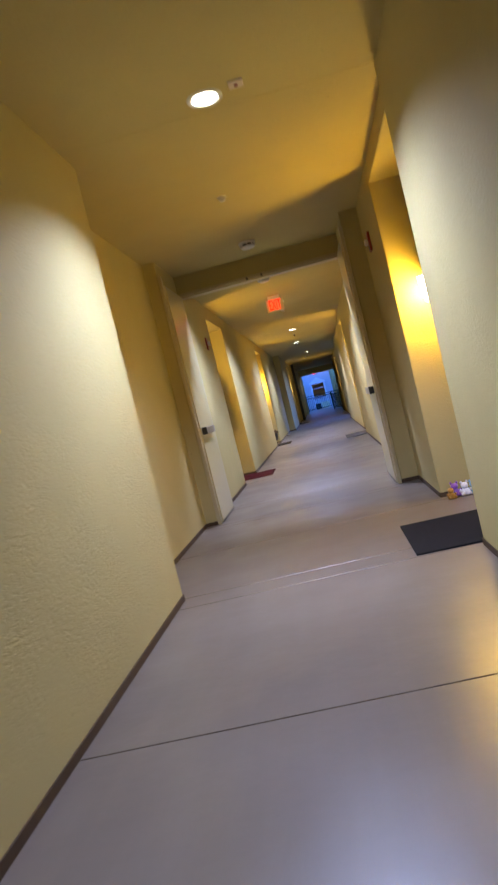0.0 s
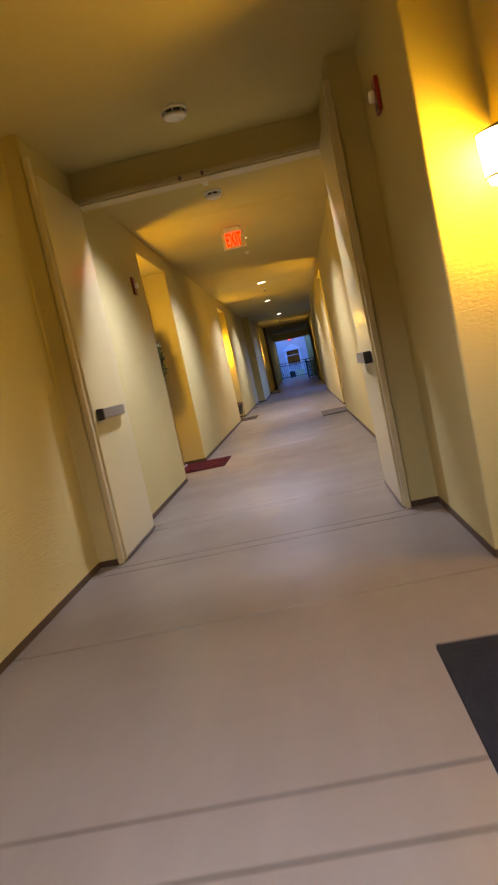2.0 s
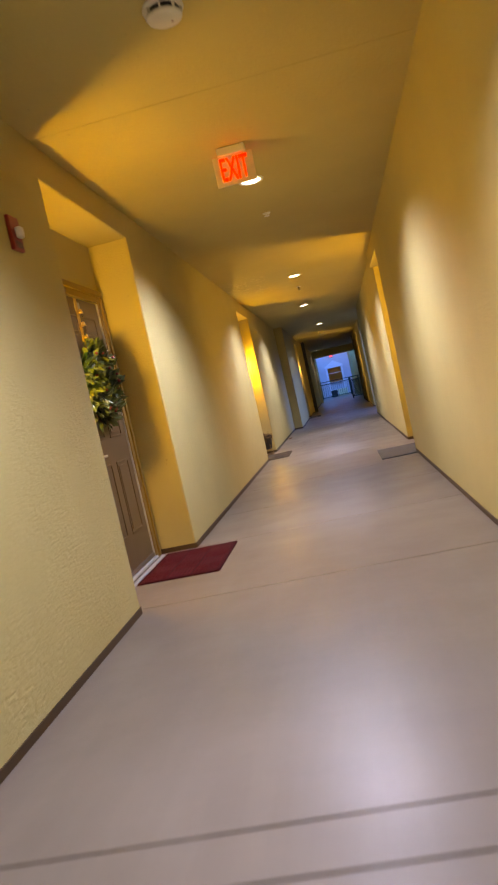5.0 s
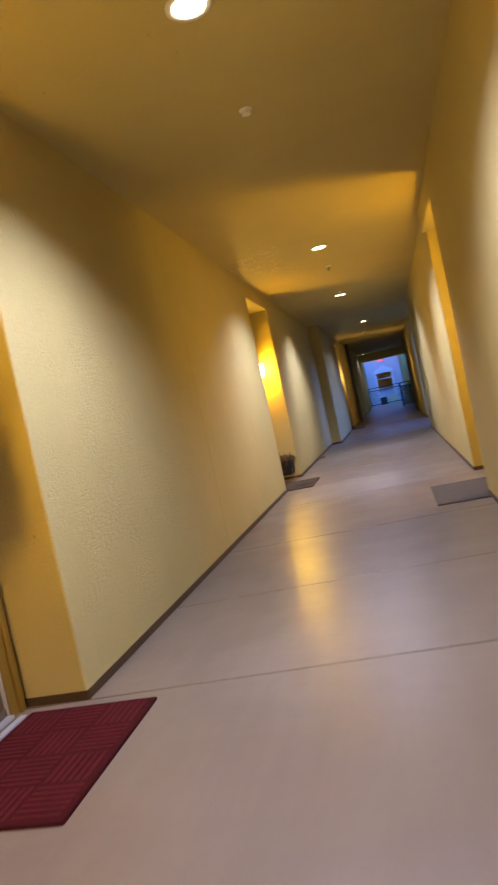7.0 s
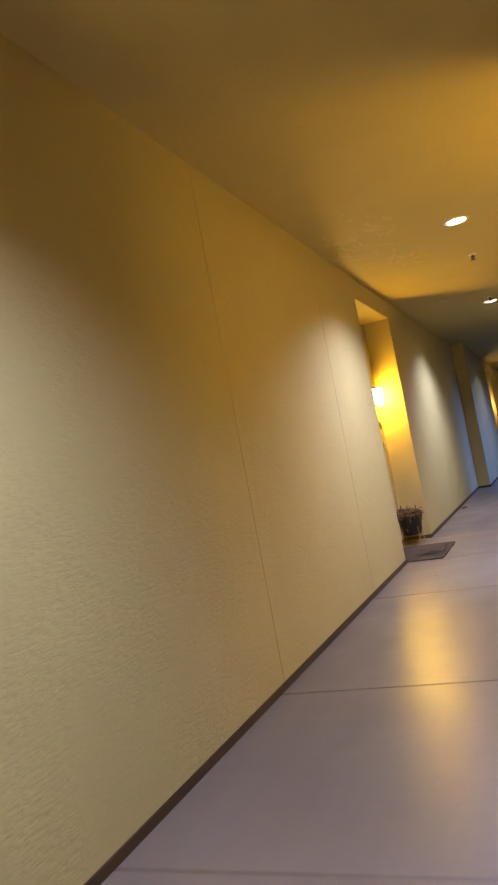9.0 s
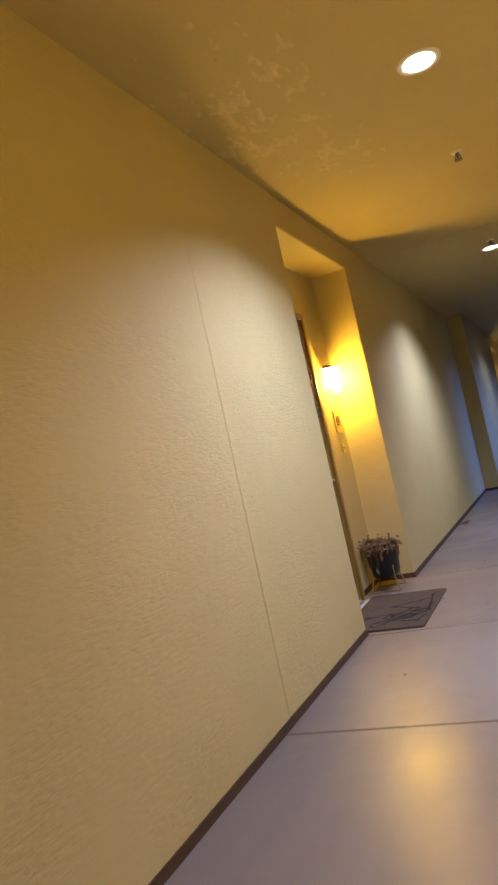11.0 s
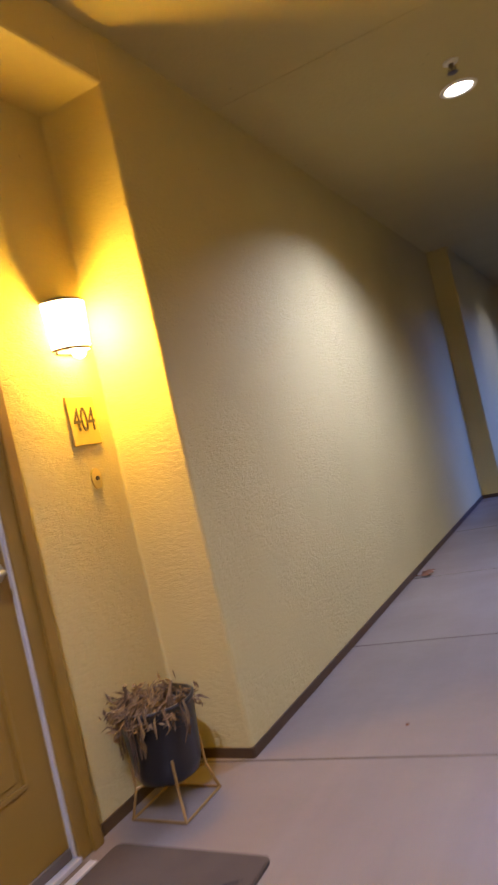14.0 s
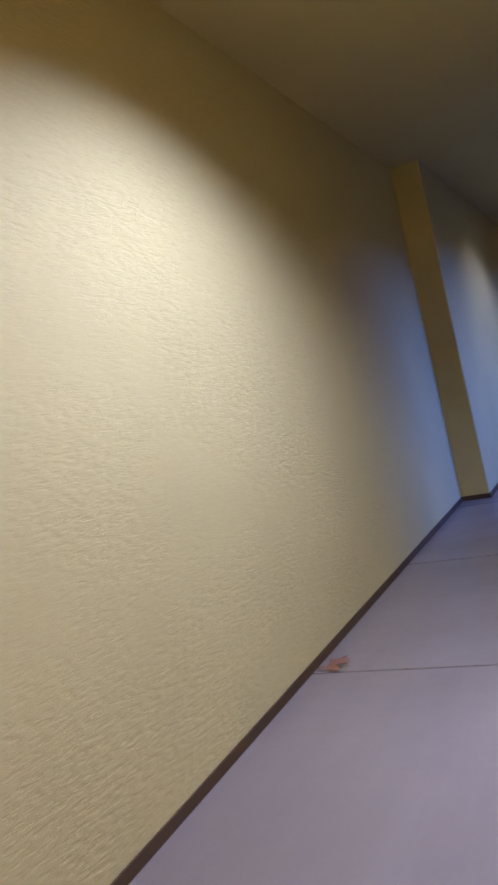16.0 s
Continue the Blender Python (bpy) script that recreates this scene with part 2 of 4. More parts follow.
def lathe(profile, seg=24, bm=None, at=(0, 0, 0), cap=True):
    """A turned shape round the z axis from (radius, height) pairs."""
    bm = bm or bmesh.new()
    rings = []
    for r, z in profile:
        rings.append([bm.verts.new((at[0] + r * math.cos(a), at[1] + r * math.sin(a), at[2] + z))
                      for a in (2 * math.pi * i / seg for i in range(seg))])
    for a, b in zip(rings, rings[1:]):
        for i in range(seg):
            bm.faces.new((a[i], a[(i + 1) % seg], b[(i + 1) % seg], b[i]))
    if cap:
        bm.faces.new(rings[0][::-1])
        bm.faces.new(rings[-1])
    return bm


def tube(bm, pts, r, seg=8, close=False):
    """A round bar along points."""
    pts = [Vector(p) for p in pts]
    rings = []
    for i, p in enumerate(pts):
        a = pts[i - 1] if (i or close) else p
        b = pts[(i + 1) % len(pts)] if (i + 1 < len(pts) or close) else p
        d = (b - a).normalized()
        u = d.cross(Vector((0, 0, 1)) if abs(d.z) < 0.9 else Vector((1, 0, 0))).normalized()
        w = d.cross(u)
        k = r(i / max(1, len(pts) - 1)) if callable(r) else r
        rings.append([bm.verts.new(p + (u * math.cos(t) + w * math.sin(t)) * k) for t in (2 * math.pi * j / seg for j in range(seg))])
    pairs = list(zip(rings, rings[1:])) + ([(rings[-1], rings[0])] if close else [])
    for a, b in pairs:
        for j in range(seg):
            bm.faces.new((a[j], a[(j + 1) % seg], b[(j + 1) % seg], b[j]))
    if not close:
        bm.faces.new(rings[0][::-1])
        bm.faces.new(rings[-1])
    return bm


def rounded(pts, r, seg=4):
    """Round the corners of a plan polygon."""
    out = []
    n = len(pts)
    for i, p in enumerate(pts):
        p, a, b = Vector(p), Vector(pts[i - 1]), Vector(pts[(i + 1) % n])
        da, db = (a - p), (b - p)
        k = min(r, da.length * 0.45, db.length * 0.45)
        s, e = p + da.normalized() * k, p + db.normalized() * k
        for j in range(seg + 1):
            t = j / seg
            out.append(s * (1 - t) ** 2 + p * 2 * t * (1 - t) + e * t * t)
    return out


def offset(pts, d):
    """Push the edges of a plan polygon outwards (counter-clockwise polygon)."""
    out = []
    n = len(pts)
    for i in range(n):
        p, a, b = Vector(pts[i]), Vector(pts[i - 1]), Vector(pts[(i + 1) % n])
        u, w = (p - a).normalized(), (b - p).normalized()
        nu, nw = Vector((u.y, -u.x)), Vector((w.y, -w.x))
        k = nu + nw
        out.append(tuple(p + k * (d / max(0.2, 1 + nu.dot(nw)))))
    return out


def prism(pts, z0, z1, bm=None):
    bm = bm or bmesh.new()
    lo = [bm.verts.new((p[0], p[1], z0)) for p in pts]
    hi = [bm.verts.new((p[0], p[1], z1)) for p in pts]
    n = len(pts)
    bm.faces.new(lo[::-1])
    bm.faces.new(hi)
    for i in range(n):
        bm.faces.new((lo[i], lo[(i + 1) % n], hi[(i + 1) % n], hi[i]))
    return bm


def wall(name, pts, label, z1=CEIL, material=None, base=True):
    area = sum(a[0] * b[1] - b[0] * a[1] for a, b in zip(pts, pts[1:] + pts[:1]))
    pts = pts if area > 0 else pts[::-1]
    structure(link(name, prism(rounded(pts, 0.016), 0.0, z1), material or M_WALL), label, "wall")
    if base:
        structure(link("baseboard", prism(rounded(offset(pts, 0.007), 0.012, 2), -0.002, 0.038), M_BASE),
                  "scuffed brown painted baseboard strip along the stucco wall", "baseboard")


# ---- shell ----
LX, RX = -1.01, 1.14
left = [(-0.755, -3.0), (-0.755, 4.6), (-1.08, 4.6), (-1.08, 7.33), (-0.95, 7.33), (-0.95, 8.40), (LX, 8.40), (LX, 10.5),
        (-1.34, 10.5), (-1.34, 12.09), (LX, 12.09), (LX, 14.8175), (LX - 0.004, 14.82), (LX, 14.8225), (LX, 16.7375), (LX - 0.004, 16.74), (LX, 16.7425), (LX, 18.0), (-1.31, 18.0), (-1.31, 19.47), (LX, 19.47), (LX, 25.05),
        (-0.785, 25.05), (-0.785, 29.4), (-1.1, 29.4), (-1.1, 30.75), (-0.785, 30.75), (-0.785, 33.2), (-0.72, 33.3), (-0.72, 51.0), (-2.4, 51.0), (-2.4, -3.0)]
wall("wall_west", left, "cream stucco corridor wall with door recesses and rounded corners")
right = [(1.08, -3.0), (1.08, 4.42), (1.42, 4.42), (1.42, 6.12), (1.13, 6.12), (1.13, 7.35), (0.95, 7.35), (0.95, 8.40),
         (RX, 8.40), (RX, 15.42), (1.47, 15.42), (1.47, 16.85), (1.19, 16.85), (1.19, 24.6), (2.6, 24.6), (2.6, -3.0)]
wall("wall_east", right, "cream stucco corridor wall with door recesses and piers")
# the unseen recess at y 31 to 32.5 is added to hold a lantern
wall("wall_east_far", [(1.32, 28.4), (1.32, 31.0), (1.62, 31.0), (1.62, 32.5), (1.32, 32.5), (1.32, 36.4), (2.6, 36.4), (2.6, 28.4)],
     "cream stucco wall with an added unseen door recess beside the landing")
wall("wall_south", [(-2.4, -3.2), (-2.4, -3.0), (2.6, -3.0), (2.6, -3.2)], "cream stucco wall closing the corridor")

# recess soffits, a hair behind the wall face; far east recess is added
for nm, x0, x1, y0, y1, z0 in (("soffit", -1.36, LX - 0.002, 10.48, 12.11, 2.53), ("soffit", -1.33, LX - 0.002, 17.98, 19.49, 2.53),
                              ("soffit", -1.12, -0.787, 29.38, 30.77, 2.53), ("soffit", 1.322, 1.64, 30.98, 32.52, 2.53), ("soffit", 1.132, 1.44, 4.40, 6.14, 2.60),
                              ("soffit", RX + 0.002, 1.49, 15.40, 16.87, 2.53)):
    structure(link("trim", boxes((x0, x1, y0, y1, z0, CEIL), bevel=0.012), M_WALL), "cream stucco soffit over a door recess", "soffit")

# ceiling in two plaster fields with fine joints
bm = boxes((-2.4, 2.6, -3.2, 4.352, CEIL, 2.95), (-2.4, 2.6, 4.356, 10.50, CEIL, 2.95), (-2.4, 2.6, 10.504, 20.4, CEIL, 2.95),
           (-2.4, 2.6, 20.403, 43.6, CEIL, 2.95), (-2.4, 2.6, -3.2, 43.6, 2.94, 3.05))
structure(link("ceiling", bm, M_CEIL), "flat cream plaster ceiling with hairline joints", "ceiling")

# rough repaired patch: trowel marks standing proud of the ceiling
pb = bmesh.new()
px0, px1, py0, py1, nx, ny = -1.0, -0.05, 16.2, 18.5, 120, 230
grid = []
for i in range(nx + 1):
    row = []
    for j in range(ny + 1):
        x, y = px0 + (px1 - px0) * i / nx, py0 + (py1 - py0) * j / ny
        u, w = abs(2 * i / nx - 0.7), abs(2 * j / ny - 1)
        f = noise.fractal(Vector((x * 13, y * 8, 0.3)), 0.8, 2.1, 6) - 1.0 * max(u, w) ** 1.6 + 0.25
        row.append(pb.verts.new((x, y, CEIL + 0.003 - 0.015 * max(-0.3, min(f, 0.8)))))
    grid.append(row)
for i in range(nx):
    for j in range(ny):
        pb.faces.new((grid[i][j], grid[i][j + 1], grid[i + 1][j + 1], grid[i + 1][j]))
structure(link("ceiling_patch", pb, M_PATCH, None, "", True), "rough trowelled plaster repair patch on the ceiling", "ceiling")

# fire door header, and the second one down the corridor
for y0, y1, x0, x1, z0 in ((8.25, 8.38, -0.96, 0.96, 2.52), (43.2, 43.4, -0.718, 1.75, 2.40)):
    structure(link("trim", boxes((x0, x1, y0, y1, z0, CEIL), bevel=0.006), M_WALL), "cream plaster header beam over fire doors", "header")
    fr = boxes((x0 + 0.04, x1 - 0.04, y0 - 0.028, y0, z0 - 0.012, z0 + 0.022), (x0 + 0.04, x1 - 0.04, y0 - 0.014, y1, z0 - 0.03, z0 - 0.013), bevel=0.003)
    hd = structure(link("trim", fr, M_FRAME), "painted steel door head strip under the header", "door frame")
    for hx in (-0.14, 0.03):
        part("strike", boxes((hx, hx + 0.022, y0 - 0.036, y0 - 0.029, z0 - 0.02, z0 + 0.01), bevel=0.002), M_BRONZE, hd, "small dark strike plate")

# floor: slabs between saw-cut joints, over a dark bed
bed = structure(link("floor", boxes((-2.4, 2.6, -3.2, 24.6, -0.3, -0.035), (-2.4, 9.0, 24.6, 52.0, -0.3, -0.035)), M_JOINT),
                "painted concrete corridor floor with saw-cut joints", "floor")
JOINTS = [-3.2, -0.2, 2.73, 4.42, 4.66, 5.97, 7.13, 7.27, 8.19, 8.39, 10.62, 12.12, 13.4, 14.82, 16.73, 18.05, 19.52, 20.66, 21.92, 23.4, 24.9]


# ---- fixtures on the ceiling ----
def downlight(x, y):
    t = thing("downlight", pose(x, y, CEIL), "round recessed downlight, lit bright white, in the ceiling", "ceiling light", "corridor downlights")
    part("trim_ring", lathe([(0.073, 0.012), (0.073, -0.005), (0.088, -0.009), (0.098, -0.006), (0.1, 0.002), (0.1, 0.012)], 32), M_PLASTIC, t, "white trim ring", True)
    part("lens", lathe([(0.074, 0.002), (0.074, -0.004), (0.05, -0.007), (0.001, -0.008)], 32), M_LAMP, t, "glowing lens")


def smoke_detector(x, y):
    t = thing("smoke_detector", pose(x, y, CEIL) @ Matrix.Scale(1.18, 4), "round white smoke detector with dark vents on the ceiling", "smoke detector", "smoke detectors")
    part("base", lathe([(0.072, 0.0), (0.075, -0.012), (0.07, -0.016)], 28), M_PLASTIC, t, "", True)
    part("vent_ring", lathe([(0.058, -0.016), (0.058, -0.034)], 28), M_BLACK, t, "dark vent ring", True)
    part("cap", lathe([(0.064, -0.034), (0.062, -0.044), (0.045, -0.054), (0.02, -0.057), (0.001, -0.057)], 28), M_PLASTIC, t, "", True)
    for a in range(8):
        k = a * math.pi / 4
        part("fin", boxes((0.05 + 0.0, 0.068, -0.003, 0.003, -0.036, -0.014)), M_PLASTIC, t).rotation_euler = (0, 0, k)
    part("indicator", lathe([(0.004, -0.058), (0.003, -0.06)], 8, at=(0.025, 0, 0)), M_RED, t, "tiny red indicator")


def sprinkler(x, y, metal, drop):
    t = thing("sprinkler", pose(x, y, CEIL), "small pendent fire sprinkler head in the ceiling", "sprinkler", "sprinkler heads")
    part("escutcheon", lathe([(0.038, 0.0), (0.036, -0.007), (0.017, -0.011)], 20), M_PLASTIC, t, "", True)
    part("body", lathe([(0.013, -0.009), (0.013, -0.03 * drop), (0.007, -0.034 * drop), (0.005, -0.056 * drop)], 12), metal, t, "", True)
    for k in (-1, 1):
        part("frame_arm", tube(bmesh.new(), [(k * 0.009, 0, -0.028 * drop), (k * 0.018, 0, -0.044 * drop), (k * 0.005, 0, -0.064 * drop)], 0.0035, 6), metal, t)
    part("deflector", lathe([(0.026, -0.062 * drop), (0.027, -0.065 * drop), (0.005, -0.067 * drop)], 16), metal, t)


for lx, ly in LAMPS:
    downlight(lx, ly)
for sx, sy in ((0.0, 7.55), (-0.01, 9.66)):
    smoke_detector(sx, sy)
for sx, sy in ((-0.02, 5.9), (-0.03, 9.28), (0.05, 13.3), (0.06, 18.5), (0.03, 21.0), (0.1, 30.0)):
    sprinkler(sx, sy, M_PLASTIC if sy < 14 else M_BRONZE, 0.45 if sy < 14 else 0.85)
t = thing("detector_plate", pose(0.32, 4.12, CEIL), "small square pinkish detector plate on the ceiling", "detector")
part("plate", boxes((-0.04, 0.04, -0.04, 0.04, -0.012, 0.0), bevel=0.004), M_EXITPANEL, t)
part("button", lathe([(0.012, -0.012), (0.01, -0.018)], 14), M_RED, t, "red round button")


def text_mesh(body, size, depth):
    c = bpy.data.curves.new("lettering", "FONT")
    c.body, c.size, c.extrude, c.align_x, c.align_y = body, size, depth, "CENTER", "CENTER"
    o = bpy.data.objects.new("lettering", c)
    scene.collection.objects.link(o)
    me = bpy.data.meshes.new_from_object(o.evaluated_get(bpy.context.evaluated_depsgraph_get()))
    bpy.data.objects.remove(o)
    return me


def exit_sign(x, y, top, where):
    t = thing("exit_sign", pose(x, y, top) @ Matrix.Scale(0.87, 4), "lit red exit sign on a clear panel " + where, "exit sign", "exit signs")
    part("canopy", boxes((-0.11, 0.11, -0.03, 0.03, -0.06, 0.0), bevel=0.008), M_PLASTIC, t, "white mounting canopy")
    part("panel", boxes((-0.155, 0.155, -0.006, 0.006, -0.285, -0.06), bevel=0.002), M_EXITPANEL, t, "pale acrylic panel")
    me = text_mesh("EXIT", 0.25, 0.003)
    me.materials.append(M_EXIT)
    for s in (-1, 1):
        o = new("lettering", me)
        o.parent = t
        o.matrix_basis = pose(0, s * 0.0095, -0.175, 90, 0, 0 if s < 0 else 180)
        o.scale = (0.43, 1.0, 1.0)


exit_sign(0.0, 11.40, CEIL, "under the ceiling")
exit_sign(0.25, 51.96, 2.80, "on the facade")


# ---- fire doors ----
def fire_door(name, m, side):
    """Leaf folded back along the wall; local x runs from the free edge to the hinges, -y faces the corridor."""
    t = thing(name, m, "ivory steel fire door leaf held open against the pier", "fire door", "corridor fire doors")
    structure(t, "", "")
    part("leaf", boxes((0.0, 0.87, 0.0, 0.044, 0.012, 2.50), bevel=0.003), M_FIREDOOR, t)
    part("edge_seal", boxes((-0.006, -0.001, 0.006, 0.038, 0.02, 2.49)), M_FRAME, t)
    bar = part("exit_device", boxes((0.075, 0.60, -0.05, -0.002, 0.935, 1.005), bevel=0.006), M_DEVICE, t, "brushed steel push bar housing")
    part("end_cap", boxes((0.056, 0.074, -0.052, -0.002, 0.932, 1.008), bevel=0.006), M_BLACK, bar, "black end cap")
    part("latch_cover", boxes((0.602, 0.635, -0.04, -0.002, 0.94, 1.0), bevel=0.004), M_STEEL, bar)
    part("bottom_seal", boxes((0.01, 0.86, -0.004, -0.001, 0.012, 0.03)), M_BRONZE, t, "dark door bottom seal")
    return t


# rotated so that local +x runs along the corridor
fire_door("door_1", pose(-0.902, 7.372, 0, 0, 0, 90), 1)
t = fire_door("door_2", pose(0.902, 7.372, 0, 0, 0, 90), -1)
t.scale = (1, -1, 1)
for x0, x1 in ((-0.952, -0.915), (0.915, 0.952)):
    structure(link("trim", boxes((x0, x1, 7.318, 7.366, 0, 2.6), bevel=0.005), M_FRAME), "painted steel jamb strip of the fire door", "door frame")


# ---- entrance doors ----
def entrance_door(name, m, label, leaf_mat, casing_mat, w=0.78, lever_side=1):
    """Six-panel entrance door; local origin at the middle of the sill on the wall face, -y faces the corridor."""
    t = thing(name, m, label, "door", "entrance doors")
    tagged(t, kind="structure")
    h = 2.06
    bm = boxes((-w / 2, w / 2, 0.0, 0.04, 0.02, h), bevel=0.002)
    leaf = part("leaf", bm, leaf_mat, t)
    cols = ((-w / 2 + 0.1, -0.055), (0.055, w / 2 - 0.1))
    for z0, z1 in ((0.29, 0.84), (1.02, 1.66), (1.78, 1.94)):
        for x0, x1 in cols:
            b = bmesh.new()
            # moulded rim and raised field
            for a0, a1, c0, c1 in ((x0, x1, z0, z0 + 0.016), (x0, x1, z1 - 0.016, z1), (x0, x0 + 0.016, z0 + 0.016, z1 - 0.016), (x1 - 0.016, x1, z0 + 0.016, z1 - 0.016)):
                box(b, a0, a1, -0.007, 0.001, c0, c1, 0.004)
            box(b, x0 + 0.032, x1 - 0.032, -0.006, 0.001, z0 + 0.032, z1 - 0.032, 0.005)
            part("panel", b, leaf_mat, leaf)
    # casing with a stepped moulding
    for s in (-1, 1):
        x0 = s * (w / 2 + 0.012)
        b = boxes((min(x0, x0 + s * 0.1), max(x0, x0 + s * 0.1), -0.02, 0.0, 0, h + 0.1), bevel=0.004)
        box(b, min(x0 + s * 0.055, x0 + s * 0.1), max(x0 + s * 0.055, x0 + s * 0.1), -0.034, -0.018, 0, h + 0.055, 0.005)
        part("casing", b, casing_mat, t)
        part("weatherstrip", boxes((min(s * (w / 2 + 0.001), x0 - s * 0.001), max(s * (w / 2 + 0.001), x0 - s * 0.001), -0.012, 0.0, 0.02, h)), M_STRIP, t, "pale weatherstrip")
    b = boxes((-w / 2 - 0.011, w / 2 + 0.011, -0.02, 0.0, h + 0.008, h + 0.1), bevel=0.004)
    box(b, -w / 2 - 0.112, w / 2 + 0.112, -0.036, -0.018, h + 0.056, h + 0.1, 0.005)
    part("head_casing", b, casing_mat, t)
    sill = part("sill", boxes((-w / 2 - 0.01, w / 2 + 0.01, -0.092, -0.062, 0.002, 0.016), (-w / 2 - 0.01, w / 2 + 0.01, -0.034, -0.0, 0.002, 0.022), bevel=0.004), M_ALU, t, "worn aluminium sill")
    part("groove", boxes((-w / 2 - 0.008, w / 2 + 0.008, -0.061, -0.035, 0.001, 0.008)), M_BRONZE, sill, "dark groove in the sill")
    part("sweep", boxes((-w / 2 + 0.005, w / 2 - 0.005, -0.012, -0.001, 0.024, 0.055), bevel=0.002), M_BRONZE, t, "dark door sweep")
    lx = lever_side * (w / 2 - 0.06)
    lock = part("deadbolt", tube(bmesh.new(), [(lx, 0.0, 1.03), (lx, -0.028, 1.03)], 0.028, 18), M_STEEL, t, "satin steel deadbolt", True)
    part("key_plug", tube(bmesh.new(), [(lx, -0.028, 1.03), (lx, -0.034, 1.03)], 0.013, 12), M_STEEL, lock)
    lever = part("lever_handle", tube(bmesh.new(), [(lx, 0.0, 0.91), (lx, -0.02, 0.91), (lx, -0.021, 0.91)], 0.032, 20), M_STEEL, t, "satin steel lever handle", True)
    part("lever", tube(bmesh.new(), [(lx, -0.02, 0.91), (lx, -0.055, 0.91), (lx - lever_side * 0.02, -0.06, 0.91), (lx - lever_side * 0.1, -0.058, 0.908)], 0.009, 10), M_STEEL, lever, "", True)
    part("peephole", tube(bmesh.new(), [(0, 0.0, 1.56), (0, -0.008, 1.56)], 0.009, 10), M_BRASS, t)
    part("notice", boxes((-0.05, 0.05, -0.004, -0.0005, 1.97, 2.03)), M_STRIP, t, "small pale sticker")
    return t


entrance_door("door_3", pose(-1.308, 18.445, 0, 0, 0, 90), "closed ochre six-panel entrance door with varnished casing and hung wreath", M_DOOR, M_CASING, 0.76, 1)
entrance_door("door_4", pose(-1.338, 11.54, 0, 0, 0, 90), "closed taupe six-panel entrance door with varnished casing behind a wreath", M_DOORTAUPE, M_CASING, 0.84, -1)
entrance_door("door_5", pose(1.418, 5.03, 0, 0, 0, -90), "closed taupe entrance door with dark casing in a recess", M_DOORTAUPE, M_CASING_DARK, 0.84, -1)
entrance_door("door_6", pose(1.468, 16.25, 0, 0, 0, -90), "closed taupe entrance door with varnished casing in a recess", M_DOORTAUPE, M_CASING, 0.82, -1)
# unseen door, added to fill the added far east recess
entrance_door("added_door_9", pose(1.618, 31.85, 0, 0, 0, -90), "closed taupe entrance door in a far recess", M_DOORTAUPE, M_CASING, 0.82, -1)
entrance_door("door_7", pose(-1.098, 29.95, 0, 0, 0, 90), "closed taupe entrance door in a far recess", M_DOORTAUPE, M_CASING, 0.82, 1)


# ---- lanterns, number plates, bells ----
def half_ring(r0, r1, z0, z1, seg=20):
    """A half-round band standing out from the wall, from (r0, z0) up to (r1, z1), with a little thickness."""
    b = bmesh.new()
    rows = []
    for r, z in ((r0, z0), (r1, z1), (r1 - 0.004, z1), (r0 - 0.004, z0)):
        rows.append([b.verts.new((r * math.cos(a), -0.006 - r * 1.05 * math.sin(a), z)) for a in (math.pi * k / seg for k in range(seg + 1))])
    for p, q in zip(rows, rows[1:] + rows[:1]):
        for k in range(seg):
            b.faces.new((p[k], p[k + 1], q[k + 1], q[k]))
    for k in (0, seg):
        b.faces.new([row[k] for row in rows])
    return b


def lantern(m, power=SCONCE_W, tint=AMBER):
    """Half-drum wall lantern; local origin on the wall face, -y into the corridor."""
    t = thing("wall_lantern", m, "lit bronze wall lantern with a half-round glowing glass shade", "wall lamp", "entrance lanterns")
    part("backplate", boxes((-0.06, 0.06, -0.010, 0.0, -0.10, 0.10), bevel=0.004), M_BRONZE, t)
    part("shade", half_ring(0.080, 0.092, -0.085, 0.080), M_LANTERN, t, "glowing half-round glass", True).visible_shadow = False
    part("bottom_band", half_ring(0.084, 0.084, -0.094, -0.084), M_BRONZE, t, "thin bronze band", True)
    cap = bmesh.new()
    lo = [cap.verts.new((0.1 * math.cos(a), -0.004 - 0.105 * math.sin(a), 0.080)) for a in (math.pi * k / 20 for k in range(21))]
    md = [cap.verts.new((v.co.x, v.co.y, 0.086)) for v in lo]
    hi = [cap.verts.new((v.co.x * 0.25, -0.004 + (v.co.y + 0.004) * 0.25, 0.112)) for v in lo]
    for p, q in ((lo, md), (md, hi)):
        for k in range(20):
            cap.faces.new((p[k], p[k + 1], q[k + 1], q[k]))
    cap.faces.new(lo[::-1])
    cap.faces.new(hi)
    cap.faces.new([lo[0], md[0], hi[0], hi[-1], md[-1], lo[-1]])
    part("cap", cap, M_BRONZE, t, "low bronze cap")
    part("bulb", lathe([(0.004, -0.125), (0.022, -0.115), (0.03, -0.085), (0.024, -0.04), (0.014, 0.0)], 14, at=(0, -0.055, 0)), M_LANTERN, t, "glowing bulb", True).visible_shadow = False
    p = m @ Vector((0, -0.075, -0.05))
    sconce_lamp(p.x, p.y, p.z, power, tint)
    return t


